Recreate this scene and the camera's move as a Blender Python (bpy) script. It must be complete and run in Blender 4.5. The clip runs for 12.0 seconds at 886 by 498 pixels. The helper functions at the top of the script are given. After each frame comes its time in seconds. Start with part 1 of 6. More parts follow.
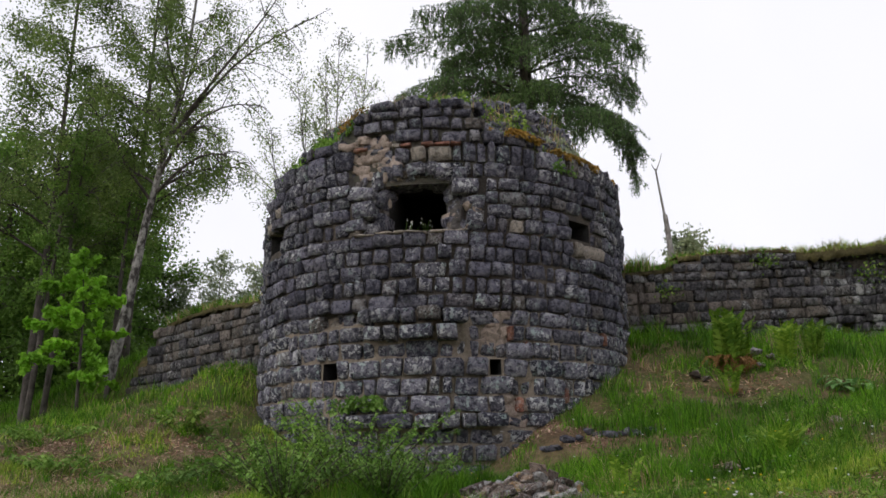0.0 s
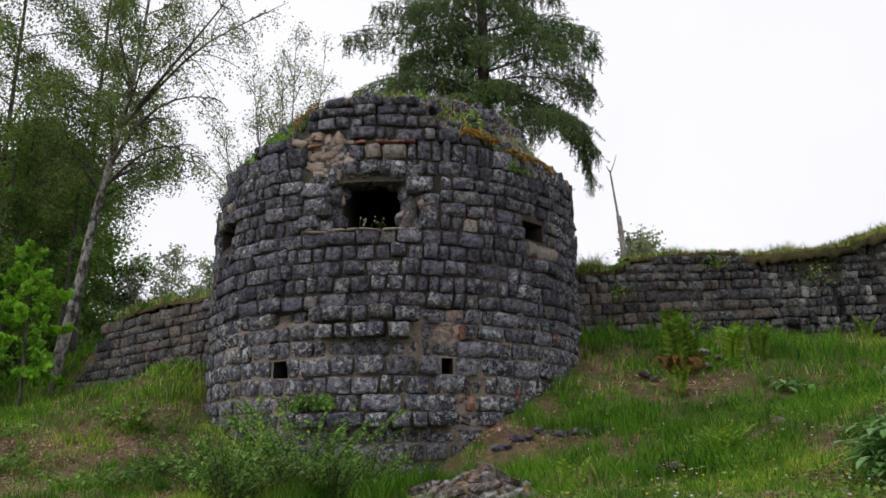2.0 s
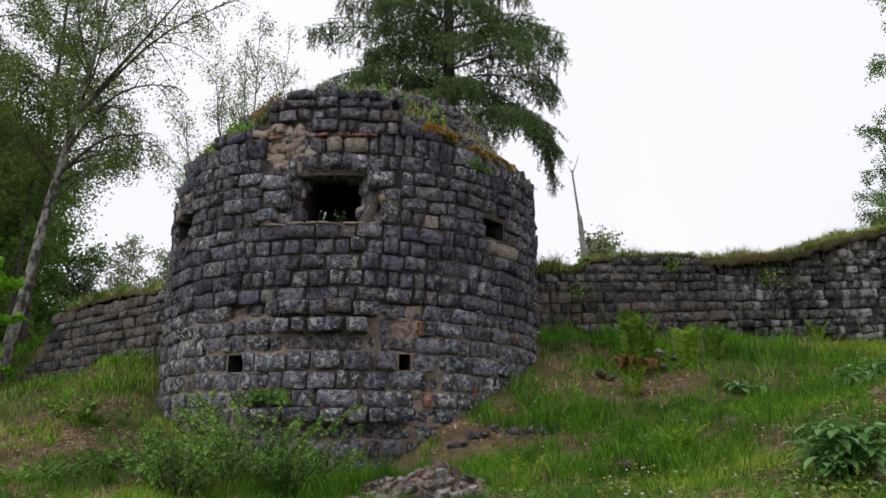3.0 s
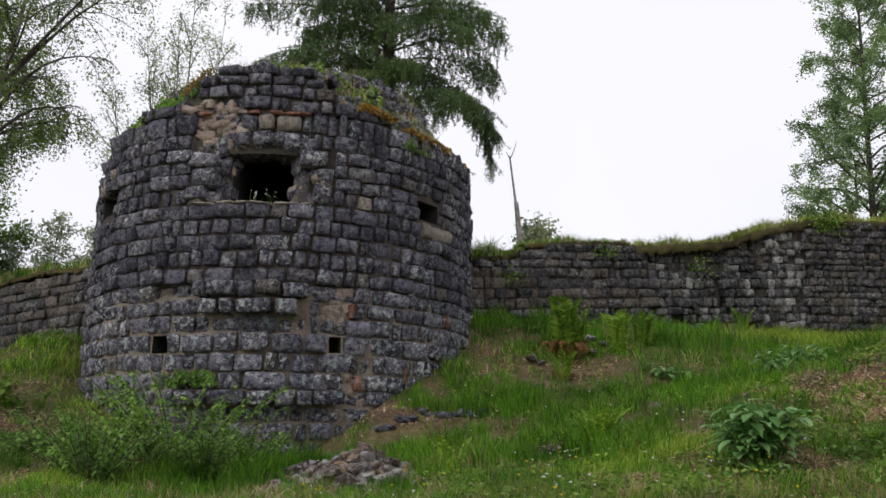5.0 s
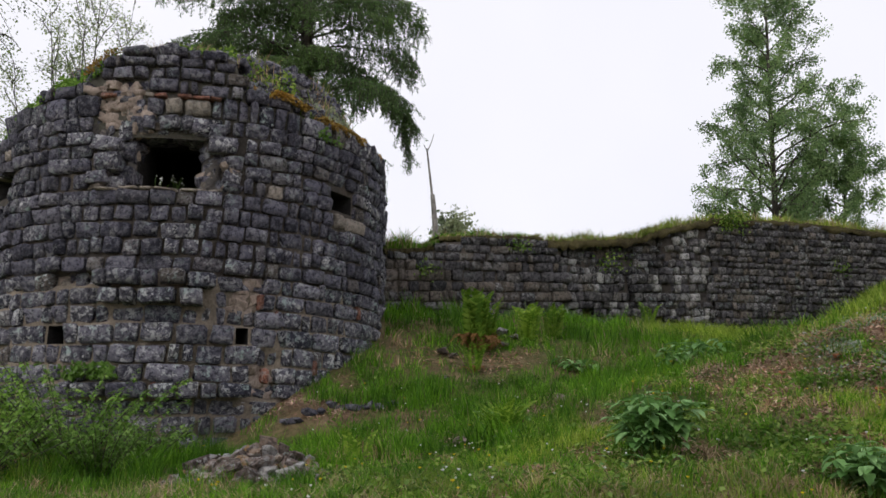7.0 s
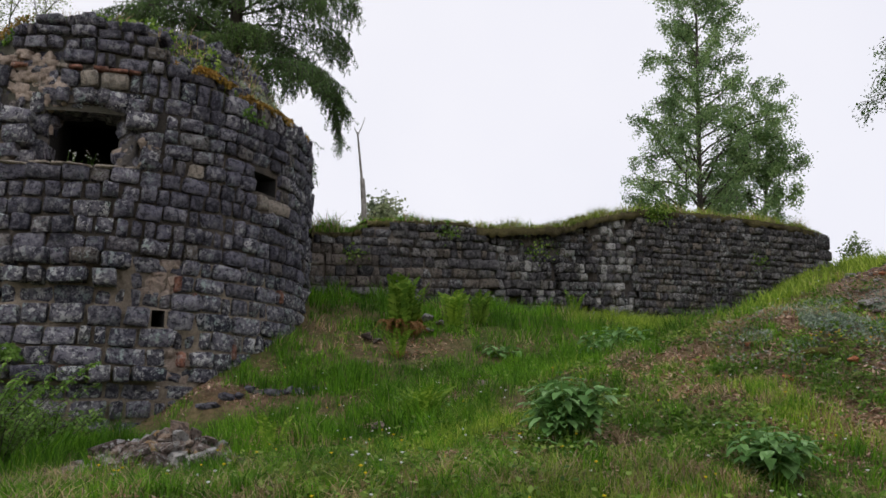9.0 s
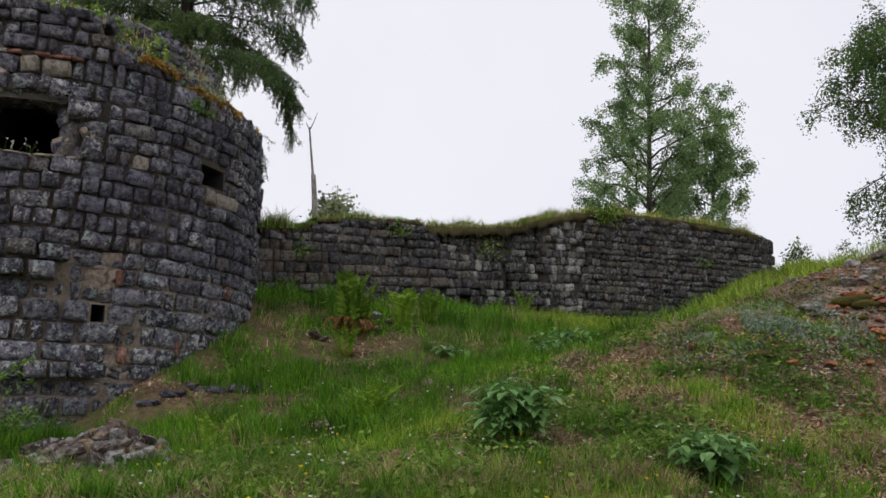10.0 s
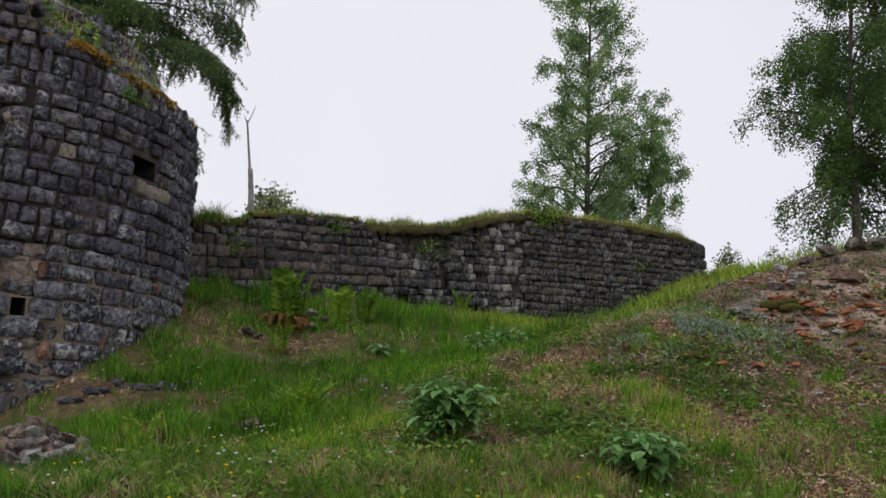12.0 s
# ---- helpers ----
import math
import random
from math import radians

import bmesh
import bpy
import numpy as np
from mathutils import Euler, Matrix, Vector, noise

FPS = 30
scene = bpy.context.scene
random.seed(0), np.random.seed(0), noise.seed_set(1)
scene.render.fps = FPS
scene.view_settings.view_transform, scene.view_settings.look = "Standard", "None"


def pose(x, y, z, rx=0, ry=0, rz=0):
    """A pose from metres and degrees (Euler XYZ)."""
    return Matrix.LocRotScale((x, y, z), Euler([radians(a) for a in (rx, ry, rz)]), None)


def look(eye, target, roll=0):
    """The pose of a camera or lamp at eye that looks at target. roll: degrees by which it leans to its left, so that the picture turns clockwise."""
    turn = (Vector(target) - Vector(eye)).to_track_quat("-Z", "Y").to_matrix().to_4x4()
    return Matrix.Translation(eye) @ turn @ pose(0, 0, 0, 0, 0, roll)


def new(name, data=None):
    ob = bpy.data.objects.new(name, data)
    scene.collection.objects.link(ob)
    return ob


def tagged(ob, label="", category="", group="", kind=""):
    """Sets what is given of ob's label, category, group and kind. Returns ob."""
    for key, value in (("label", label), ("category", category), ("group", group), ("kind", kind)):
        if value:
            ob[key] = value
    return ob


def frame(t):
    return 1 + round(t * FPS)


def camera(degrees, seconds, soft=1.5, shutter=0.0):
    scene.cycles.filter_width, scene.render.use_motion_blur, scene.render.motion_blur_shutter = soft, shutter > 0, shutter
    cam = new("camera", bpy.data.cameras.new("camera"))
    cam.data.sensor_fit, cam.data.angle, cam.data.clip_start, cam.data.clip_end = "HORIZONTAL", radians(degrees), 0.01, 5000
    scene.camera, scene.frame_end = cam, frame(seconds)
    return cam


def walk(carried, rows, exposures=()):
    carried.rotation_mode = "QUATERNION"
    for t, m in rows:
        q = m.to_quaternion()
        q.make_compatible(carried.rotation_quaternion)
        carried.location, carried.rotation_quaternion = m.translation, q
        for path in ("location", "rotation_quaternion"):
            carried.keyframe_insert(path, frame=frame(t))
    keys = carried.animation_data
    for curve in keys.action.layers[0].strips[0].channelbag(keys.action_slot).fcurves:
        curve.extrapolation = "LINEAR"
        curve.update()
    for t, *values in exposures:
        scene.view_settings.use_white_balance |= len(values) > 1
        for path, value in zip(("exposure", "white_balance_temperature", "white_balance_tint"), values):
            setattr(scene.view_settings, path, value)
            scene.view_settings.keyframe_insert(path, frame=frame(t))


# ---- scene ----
# Camera: seconds, place, yaw to the left of north, pitch up, roll
cam = camera(56.61, 12.0, soft=1.55)
PATH = [
    (0.0, 0.000, 0.000, 1.500, 0.000, 14.173, -0.528),
    (0.5, -0.003, 0.007, 1.509, -0.268, 14.074, -0.354),
    (1.0, 0.013, 0.014, 1.509, -0.769, 14.047, -0.579),
    (1.5, 0.039, 0.017, 1.520, -1.696, 13.975, -0.469),
    (2.0, 0.073, 0.021, 1.526, -2.967, 13.942, -0.448),
    (2.5, 0.085, 0.038, 1.524, -4.335, 13.984, -0.425),
    (3.0, 0.112, 0.068, 1.516, -5.634, 13.772, 0.183),
    (5.0, 0.243, 0.128, 1.509, -9.786, 12.737, 0.310),
    (5.5, 0.284, 0.146, 1.513, -11.476, 12.459, 0.367),
    (6.0, 0.325, 0.164, 1.514, -13.152, 12.392, 0.139),
    (6.5, 0.354, 0.161, 1.514, -14.403, 12.334, 0.242),
    (7.0, 0.367, 0.162, 1.517, -15.424, 12.219, 0.047),
    (9.0, 0.513, 0.208, 1.505, -20.058, 11.339, 0.243),
    (9.5, 0.539, 0.228, 1.511, -21.630, 11.263, 0.754),
    (10.0, 0.569, 0.248, 1.516, -23.413, 11.253, 0.599),
    (10.5, 0.592, 0.273, 1.515, -25.084, 11.271, 0.515),
    (11.0, 0.591, 0.292, 1.515, -25.940, 11.269, 0.769),
    (11.5, 0.603, 0.303, 1.507, -26.596, 11.315, 0.734),
    (12.0, 0.626, 0.312, 1.505, -27.693, 11.310, 0.861),
]


def view(x, y, z, yaw, pitch, roll):
    a, b = radians(yaw), radians(pitch)
    way = Vector((-math.sin(a) * math.cos(b), math.cos(a) * math.cos(b), math.sin(b)))
    return look((x, y, z), Vector((x, y, z)) + way, roll)


walk(cam, [(row[0], view(*row[1:])) for row in PATH], [(0.0, 0.15), (6.0, 0.12), (9.0, 0.02), (12.0, -0.08)])

# ---- light: bright overcast sky ----
world = bpy.data.worlds.new("overcast_sky")
scene.world = world
world.use_nodes = True
wn, wl = world.node_tree.nodes, world.node_tree.links
wn.clear()
sky = wn.new("ShaderNodeTexSky")
sky.sky_type = "NISHITA"
sky.sun_disc = False
sky.sun_elevation, sky.sun_rotation = radians(42), radians(240)
sky.air_density, sky.dust_density = 1.0, 3.0
wcoord = wn.new("ShaderNodeTexCoord")
wnoise = wn.new("ShaderNodeTexNoise")
wnoise.inputs["Scale"].default_value = 1.6
wnoise.inputs["Detail"].default_value = 4.0
wl.new(wcoord.outputs["Generated"], wnoise.inputs["Vector"])
cloud = wn.new("ShaderNodeValToRGB")
cloud.color_ramp.elements[0].position, cloud.color_ramp.elements[0].color = 0.30, (8.5, 8.5, 9.5, 1)
cloud.color_ramp.elements[1].position, cloud.color_ramp.elements[1].color = 0.70, (9.6, 9.5, 10.1, 1)
wl.new(wnoise.outputs["Fac"], cloud.inputs["Fac"])
veil = wn.new("ShaderNodeMix")
veil.data_type = "RGBA"
veil.inputs["Factor"].default_value = 0.93
wl.new(sky.outputs["Color"], veil.inputs["A"])
wl.new(cloud.outputs["Color"], veil.inputs["B"])
wback = wn.new("ShaderNodeBackground")
wback.inputs["Strength"].default_value = 0.1
wl.new(veil.outputs["Result"], wback.inputs["Color"])
wout = wn.new("ShaderNodeOutputWorld")
wl.new(wback.outputs["Background"], wout.inputs["Surface"])

sun_data = bpy.data.lights.new("sun", "SUN")
sun_data.energy, sun_data.angle, sun_data.color = 0.95, radians(25), (1.0, 0.97, 0.92)
sun = new("sun", sun_data)
sun.matrix_world = look((0, 0, 40), Vector((0, 0, 40)) + Vector((0.62, 0.45, -0.8)))


# ---- materials ----
def material(name, rough=0.9):
    m = bpy.data.materials.new(name)
    m.use_nodes = True
    n, l = m.node_tree.nodes, m.node_tree.links
    n.clear()
    out = n.new("ShaderNodeOutputMaterial")
    b = n.new("ShaderNodeBsdfPrincipled")
    b.inputs["Roughness"].default_value = rough
    b.inputs["Specular IOR Level"].default_value = 0.25
    l.new(b.outputs["BSDF"], out.inputs["Surface"])
    return m, n, l, b


def ramp(n, l, source, stops):
    r = n.new("ShaderNodeValToRGB")
    e = r.color_ramp.elements
    while len(e) < len(stops):
        e.new(0.5)
    for k, (p, c) in enumerate(stops):
        e[k].position, e[k].color = p, (*c, 1)
    l.new(source, r.inputs["Fac"])
    return r.outputs["Color"]


def noise_tex(n, l, vector, scale, detail=5.0, rough=0.6):
    t = n.new("ShaderNodeTexNoise")
    t.inputs["Scale"].default_value = scale
    t.inputs["Detail"].default_value = detail
    t.inputs["Roughness"].default_value = rough
    l.new(vector, t.inputs["Vector"])
    return t.outputs["Fac"]


def mix(n, l, fac, a, b, blend="MIX"):
    m = n.new("ShaderNodeMix")
    m.data_type, m.blend_type = "RGBA", blend
    for key, v in (("Factor", fac), ("A", a), ("B", b)):
        if isinstance(v, (int, float)):
            m.inputs[key].default_value = v
        elif isinstance(v, tuple):
            m.inputs[key].default_value = (*v, 1)
        else:
            l.new(v, m.inputs[key])
    return m.outputs["Result"]


def bump(n, l, b, height, strength=0.6, distance=0.02):
    k = n.new("ShaderNodeBump")
    k.inputs["Strength"].default_value, k.inputs["Distance"].default_value = strength, distance
    l.new(height, k.inputs["Height"])
    l.new(k.outputs["Normal"], b.inputs["Normal"])


def place(n):
    return n.new("ShaderNodeNewGeometry").outputs["Position"]


def rock_material(name, dark, mid, pale, lichen=0.35, moss=0.0, island=False, warm=(0.13, 0.11, 0.09), mottle=15.0):
    """Weathered stone: tone by piece, dark and pale blotches, lichen, a little moss."""
    m, n, l, b = material(name, 0.92)
    p = place(n)
    if island:
        rnd = n.new("ShaderNodeNewGeometry").outputs["Random Per Island"]
    else:
        rnd = n.new("ShaderNodeObjectInfo").outputs["Random"]
    tone = ramp(n, l, rnd, [(0.0, dark), (0.25, mid), (0.42, tuple(0.55 * c for c in mid)), (0.6, mid), (0.78, tuple(1.4 * c for c in mid)), (0.88, mid), (0.96, warm), (1.0, tuple(0.5 * (a_ + c_) for a_, c_ in zip(mid, pale)))])
    # blotches of dark crust and paler bare stone
    blot = noise_tex(n, l, p, mottle, 8, 0.72)
    crust = ramp(n, l, blot, [(0.445, (1, 1, 1)), (0.475, (0, 0, 0))])
    col = mix(n, l, mix(n, l, 1.0, crust, (0.8, 0.8, 0.8), "MULTIPLY"), tone, tuple(0.55 * c for c in dark))
    bare_ = ramp(n, l, blot, [(0.535, (0, 0, 0)), (0.58, (0.55, 0.55, 0.55))])
    col = mix(n, l, bare_, col, tuple(0.5 * (1.2 * a_ + c_) for a_, c_ in zip(mid, pale)))
    # pale lichen in patches
    spots = noise_tex(n, l, p, 14.0, 8, 0.76)
    big = noise_tex(n, l, p, 1.6, 3, 0.5)
    floor_ = 0.55 if lichen > 0.9 else 0.12
    area = ramp(n, l, big, [(0.44, (floor_, floor_, floor_)), (0.56, (1, 1, 1))])
    speck = ramp(n, l, spots, [(0.525, (0, 0, 0)), (0.56, (lichen, lichen, lichen))])
    tint = ramp(n, l, noise_tex(n, l, p, 4.3, 3, 0.5), [(0.50, (0.56, 0.56, 0.55)), (0.62, (0.37, 0.46, 0.43))])
    col = mix(n, l, mix(n, l, 1.0, speck, area, "MULTIPLY"), col, tint)
    fine = noise_tex(n, l, p, 70.0, 5, 0.75)
    col = mix(n, l, 0.4, col, ramp(n, l, fine, [(0.3, (0.2, 0.2, 0.2)), (0.5, (0.5, 0.5, 0.5)), (0.7, (0.85, 0.85, 0.85))]), "OVERLAY")
    if moss:
        g = noise_tex(n, l, p, 3.1, 6, 0.7)
        col = mix(n, l, ramp(n, l, g, [(0.58, (0, 0, 0)), (0.70, (moss, moss, moss))]), col, (0.09, 0.10, 0.03))
    l.new(col, b.inputs["Base Color"])
    bump(n, l, b, mix(n, l, 0.3, mix(n, l, 0.4, blot, spots), fine), 1.0, 0.085)
    return m


GREY = ((0.040, 0.041, 0.060), (0.142, 0.136, 0.166), (0.42, 0.41, 0.41))
SLATE = ((0.036, 0.036, 0.052), (0.100, 0.096, 0.124), (0.30, 0.29, 0.30))
STONE = rock_material("grey_stone", *GREY, 0.5, 0.2)
STONE_REST = rock_material("grey_stone_joined", *GREY, 0.5, 0.2, True)
DARK_STONE = rock_material("dark_wall_stone", *SLATE, 0.4, 0.25)
DARK_REST = rock_material("dark_wall_stone_joined", *SLATE, 0.4, 0.25, True)
BASALT = ((0.030, 0.029, 0.033), (0.080, 0.075, 0.081), (0.26, 0.245, 0.235))
WALL_STONE = rock_material("wall_stone", *BASALT, 0.35, 0.25)
WALL_REST = rock_material("wall_stone_joined", *BASALT, 0.35, 0.25, True)
WALL_WORN = rock_material("worn_wall_stone", (0.045, 0.043, 0.045), (0.125, 0.118, 0.117), (0.34, 0.32, 0.30), 0.5, 0.2, True)
LICHEN_STONE = rock_material("lichen_grown_stone", *GREY, 0.95, 0.3)
LICHEN_REST = rock_material("lichen_grown_stone_joined", *GREY, 0.95, 0.3, True)
PALE = rock_material("pale_stone", (0.26, 0.23, 0.19), (0.36, 0.31, 0.26), (0.42, 0.38, 0.32), 0.2)
BRICK = rock_material("red_brick", (0.20, 0.095, 0.07), (0.28, 0.125, 0.085), (0.34, 0.22, 0.17), 0.4, 0.0, False, (0.36, 0.17, 0.11))
RUBBLE = rock_material("rubble_stone", (0.085, 0.064, 0.054), (0.19, 0.145, 0.123), (0.46, 0.39, 0.34), 0.5, 0.1, False, (0.33, 0.20, 0.08))
RUBBLE_REST = rock_material("rubble_stone_joined", (0.16, 0.12, 0.10), (0.26, 0.215, 0.19), (0.50, 0.46, 0.42), 0.4, 0.1, True, (0.45, 0.16, 0.06))


def mortar_material(name, dark, pale):
    m, n, l, b = material(name, 0.95)
    p = place(n)
    big = noise_tex(n, l, p, 1.1, 5, 0.65)
    fine = noise_tex(n, l, p, 26.0, 7, 0.75)
    col = ramp(n, l, big, [(0.35, dark), (0.55, tuple(0.5 * (a + c) for a, c in zip(dark, pale))), (0.70, pale)])
    col = mix(n, l, 0.6, col, ramp(n, l, fine, [(0.3, (0.15, 0.15, 0.15)), (0.7, (0.9, 0.88, 0.85))]), "OVERLAY")
    l.new(col, b.inputs["Base Color"])
    bump(n, l, b, fine, 1.0, 0.04)
    return m


MORTAR = mortar_material("old_mortar", (0.045, 0.041, 0.038), (0.15, 0.125, 0.10))
PALE_MORTAR = mortar_material("pale_mortar", (0.19, 0.16, 0.125), (0.36, 0.30, 0.235))
EXPOSED = mortar_material("exposed_mortar", (0.30, 0.24, 0.20), (0.54, 0.45, 0.385))
JAMB = mortar_material("window_jamb", (0.085, 0.08, 0.078), (0.23, 0.21, 0.195))
# near-black mortar colour stands in for the shade inside the tower
INNER_SHADE = mortar_material("shade_toned_masonry", (0.025, 0.024, 0.024), (0.05, 0.048, 0.045))


def earth_material():
    m, n, l, b = material("soil_and_moss", 0.97)
    p = place(n)
    a = noise_tex(n, l, p, 0.8, 7, 0.68)
    c = noise_tex(n, l, p, 11.0, 8, 0.78)
    col = ramp(n, l, a, [(0.36, (0.055, 0.085, 0.016)), (0.48, (0.09, 0.11, 0.026)), (0.56, (0.15, 0.12, 0.055)), (0.66, (0.20, 0.135, 0.085))])
    att = n.new("ShaderNodeAttribute")
    att.attribute_name = "bare_soil"
    dirt = ramp(n, l, noise_tex(n, l, p, 2.3, 7, 0.7), [(0.37, (0.10, 0.066, 0.046)), (0.45, (0.28, 0.19, 0.14)), (0.52, (0.50, 0.375, 0.30)), (0.59, (0.64, 0.51, 0.43))])
    loam = ramp(n, l, noise_tex(n, l, p, 3.1, 7, 0.7), [(0.38, (0.07, 0.045, 0.032)), (0.5, (0.22, 0.14, 0.10)), (0.6, (0.42, 0.28, 0.21))])
    col = mix(n, l, att.outputs["Fac"], col, loam)
    sand = n.new("ShaderNodeAttribute")
    sand.attribute_name = "bare_sand"
    col = mix(n, l, sand.outputs["Fac"], col, dirt)
    col = mix(n, l, 0.7, col, ramp(n, l, c, [(0.28, (0.10, 0.10, 0.09)), (0.5, (0.48, 0.47, 0.45)), (0.75, (1, 0.95, 0.88))]), "OVERLAY")
    l.new(col, b.inputs["Base Color"])
    bump(n, l, b, c, 1.0, 0.08)
    return m


EARTH = earth_material()


def leaf_material(name, a, b_, c, trans=0.35):
    """Leaves or blades: tone by leaf, light through them."""
    m, n, l, b = material(name, 0.6)
    rnd = n.new("ShaderNodeNewGeometry").outputs["Random Per Island"]
    big = noise_tex(n, l, place(n), 0.9, 3, 0.6)
    col = ramp(n, l, rnd, [(0.0, a), (0.5, b_), (1.0, c)])
    col = mix(n, l, 0.6, col, ramp(n, l, big, [(0.37, (0.17, 0.2, 0.18)), (0.5, (0.5, 0.5, 0.5)), (0.62, (0.8, 0.74, 0.66))]), "OVERLAY")
    l.new(col, b.inputs["Base Color"])
    t = n.new("ShaderNodeBsdfTranslucent")
    l.new(col, t.inputs["Color"])
    s = n.new("ShaderNodeMixShader")
    s.inputs["Fac"].default_value = trans
    l.new(b.outputs["BSDF"], s.inputs[1])
    l.new(t.outputs["BSDF"], s.inputs[2])
    out = [k for k in n if k.type == "OUTPUT_MATERIAL"][0]
    l.new(s.outputs["Shader"], out.inputs["Surface"])
    return m


def bark_material(name, dark, pale, lo, hi):
    m, n, l, b = material(name, 0.9)
    tc = n.new("ShaderNodeMapping")
    l.new(place(n), tc.inputs["Vector"])
    tc.inputs["Scale"].default_value = (1.0, 1.0, 0.55)
    f = noise_tex(n, l, tc.outputs["Vector"], 7.0, 5, 0.7)
    l.new(ramp(n, l, f, [(lo, dark), (hi, pale)]), b.inputs["Base Color"])
    bump(n, l, b, f, 0.8, 0.03)
    return m


BIRCH_BARK = bark_material("birch_bark", (0.05, 0.045, 0.04), (0.32, 0.305, 0.28), 0.42, 0.58)
DARK_BARK = bark_material("dark_bark", (0.035, 0.03, 0.025), (0.12, 0.105, 0.09), 0.35, 0.65)
DEAD_WOOD = bark_material("dead_wood", (0.12, 0.11, 0.10), (0.36, 0.34, 0.31), 0.35, 0.6)
BIRCH_LEAF = leaf_material("birch_leaf", (0.10, 0.16, 0.035), (0.14, 0.215, 0.05), (0.20, 0.27, 0.09), 0.45)
DEEP_LEAF = leaf_material("deep_leaf", (0.085, 0.17, 0.028), (0.135, 0.25, 0.045), (0.19, 0.32, 0.07), 0.55)
LIME_LEAF = leaf_material("fresh_leaf", (0.17, 0.38, 0.025), (0.22, 0.46, 0.035), (0.29, 0.54, 0.07), 0.5)
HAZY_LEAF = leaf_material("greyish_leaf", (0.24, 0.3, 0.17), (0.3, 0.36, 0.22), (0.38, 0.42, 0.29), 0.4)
LARCH_LEAF = leaf_material("larch_needles", (0.06, 0.115, 0.035), (0.10, 0.185, 0.055), (0.155, 0.25, 0.08), 0.4)
GRASS = leaf_material("grass_blades", (0.03, 0.095, 0.005), (0.08, 0.215, 0.009), (0.20, 0.40, 0.028), 0.38)
DRY = leaf_material("dry_grass", (0.17, 0.115, 0.06), (0.34, 0.245, 0.135), (0.56, 0.45, 0.29), 0.3)
HERB = leaf_material("herb_leaf", (0.055, 0.125, 0.016), (0.12, 0.215, 0.028), (0.28, 0.39, 0.09), 0.4)
MOSS = leaf_material("moss_tufts", (0.17, 0.10, 0.02), (0.28, 0.165, 0.03), (0.40, 0.27, 0.06), 0.2)
SHRUB_LEAF = leaf_material("shrub_leaf", (0.09, 0.19, 0.03), (0.15, 0.285, 0.045), (0.26, 0.41, 0.10), 0.43)


def plant_leaf_material():
    m, n, l, b = material("plant_leaf", 0.5)
    rnd = n.new("ShaderNodeObjectInfo").outputs["Random"]
    col = ramp(n, l, rnd, [(0.0, (0.09, 0.21, 0.05)), (0.5, (0.17, 0.33, 0.095)), (1.0, (0.28, 0.46, 0.19))])
    f = noise_tex(n, l, place(n), 40, 4, 0.6)
    col = mix(n, l, 0.4, col, ramp(n, l, f, [(0.3, (0.3, 0.3, 0.3)), (0.7, (0.7, 0.7, 0.7))]), "OVERLAY")
    l.new(col, b.inputs["Base Color"])
    t = n.new("ShaderNodeBsdfTranslucent")
    l.new(col, t.inputs["Color"])
    s = n.new("ShaderNodeMixShader")
    s.inputs["Fac"].default_value = 0.3
    l.new(b.outputs["BSDF"], s.inputs[1])
    l.new(t.outputs["BSDF"], s.inputs[2])
    l.new(s.outputs["Shader"], [k for k in n if k.type == "OUTPUT_MATERIAL"][0].inputs["Surface"])
    return m


PLANT_LEAF = plant_leaf_material()
RUST = leaf_material("rusty_fronds", (0.15, 0.075, 0.025), (0.24, 0.13, 0.045), (0.33, 0.20, 0.08), 0.3)
MEADOW = leaf_material("meadow_grass", (0.115, 0.205, 0.016), (0.235, 0.355, 0.034), (0.43, 0.52, 0.11), 0.48)
PALE_RUBBLE = rock_material("pale_rubble", (0.24, 0.225, 0.21), (0.38, 0.36, 0.34), (0.58, 0.56, 0.53), 0.6, 0.1, False, (0.36, 0.27, 0.20))
POPLAR_LEAF = leaf_material("poplar_leaf", (0.15, 0.25, 0.095), (0.22, 0.34, 0.135), (0.31, 0.43, 0.20), 0.58)
# darker leaf for crowns against the sky, their backlit shade put into colour
BACKLIT_LEAF = leaf_material("backlit_toned_leaf", (0.065, 0.125, 0.035), (0.095, 0.175, 0.045), (0.14, 0.24, 0.07), 0.45)
YOUNG_LEAF = leaf_material("young_leaf", (0.19, 0.25, 0.10), (0.25, 0.32, 0.14), (0.33, 0.40, 0.21), 0.5)


# ---- helpers for building ----
def part(name, bm, mat, parent=None, label="", smooth=False):
    """Links a bmesh as one mesh object under a thing or under a part."""
    me = bpy.data.meshes.new(name)
    bm.to_mesh(me)
    bm.free()
    return mesh_part(name, me, mat, parent, label, smooth)


def mesh_part(name, me, mat, parent=None, label="", smooth=False):
    if mat:
        me.materials.append(mat)
    if smooth:
        me.polygons.foreach_set("use_smooth", [True] * len(me.polygons))
    ob = new(name, me)
    if parent:
        ob.parent = parent
        ob.matrix_parent_inverse = Matrix.Translation(-parent.location)
    if label:
        ob["label"] = label
    return ob


def array_mesh(name, verts, faces):
    """A mesh from arrays: points, and faces that all have the same number of corners."""
    verts, faces = np.asarray(verts, np.float32), np.asarray(faces, np.int32)
    me = bpy.data.meshes.new(name)
    m, k = faces.shape
    me.vertices.add(len(verts))
    me.vertices.foreach_set("co", verts.ravel())
    me.loops.add(m * k)
    me.loops.foreach_set("vertex_index", faces.ravel())
    me.polygons.add(m)
    me.polygons.foreach_set("loop_start", np.arange(m, dtype=np.int32) * k)
    me.update(calc_edges=True)
    return me


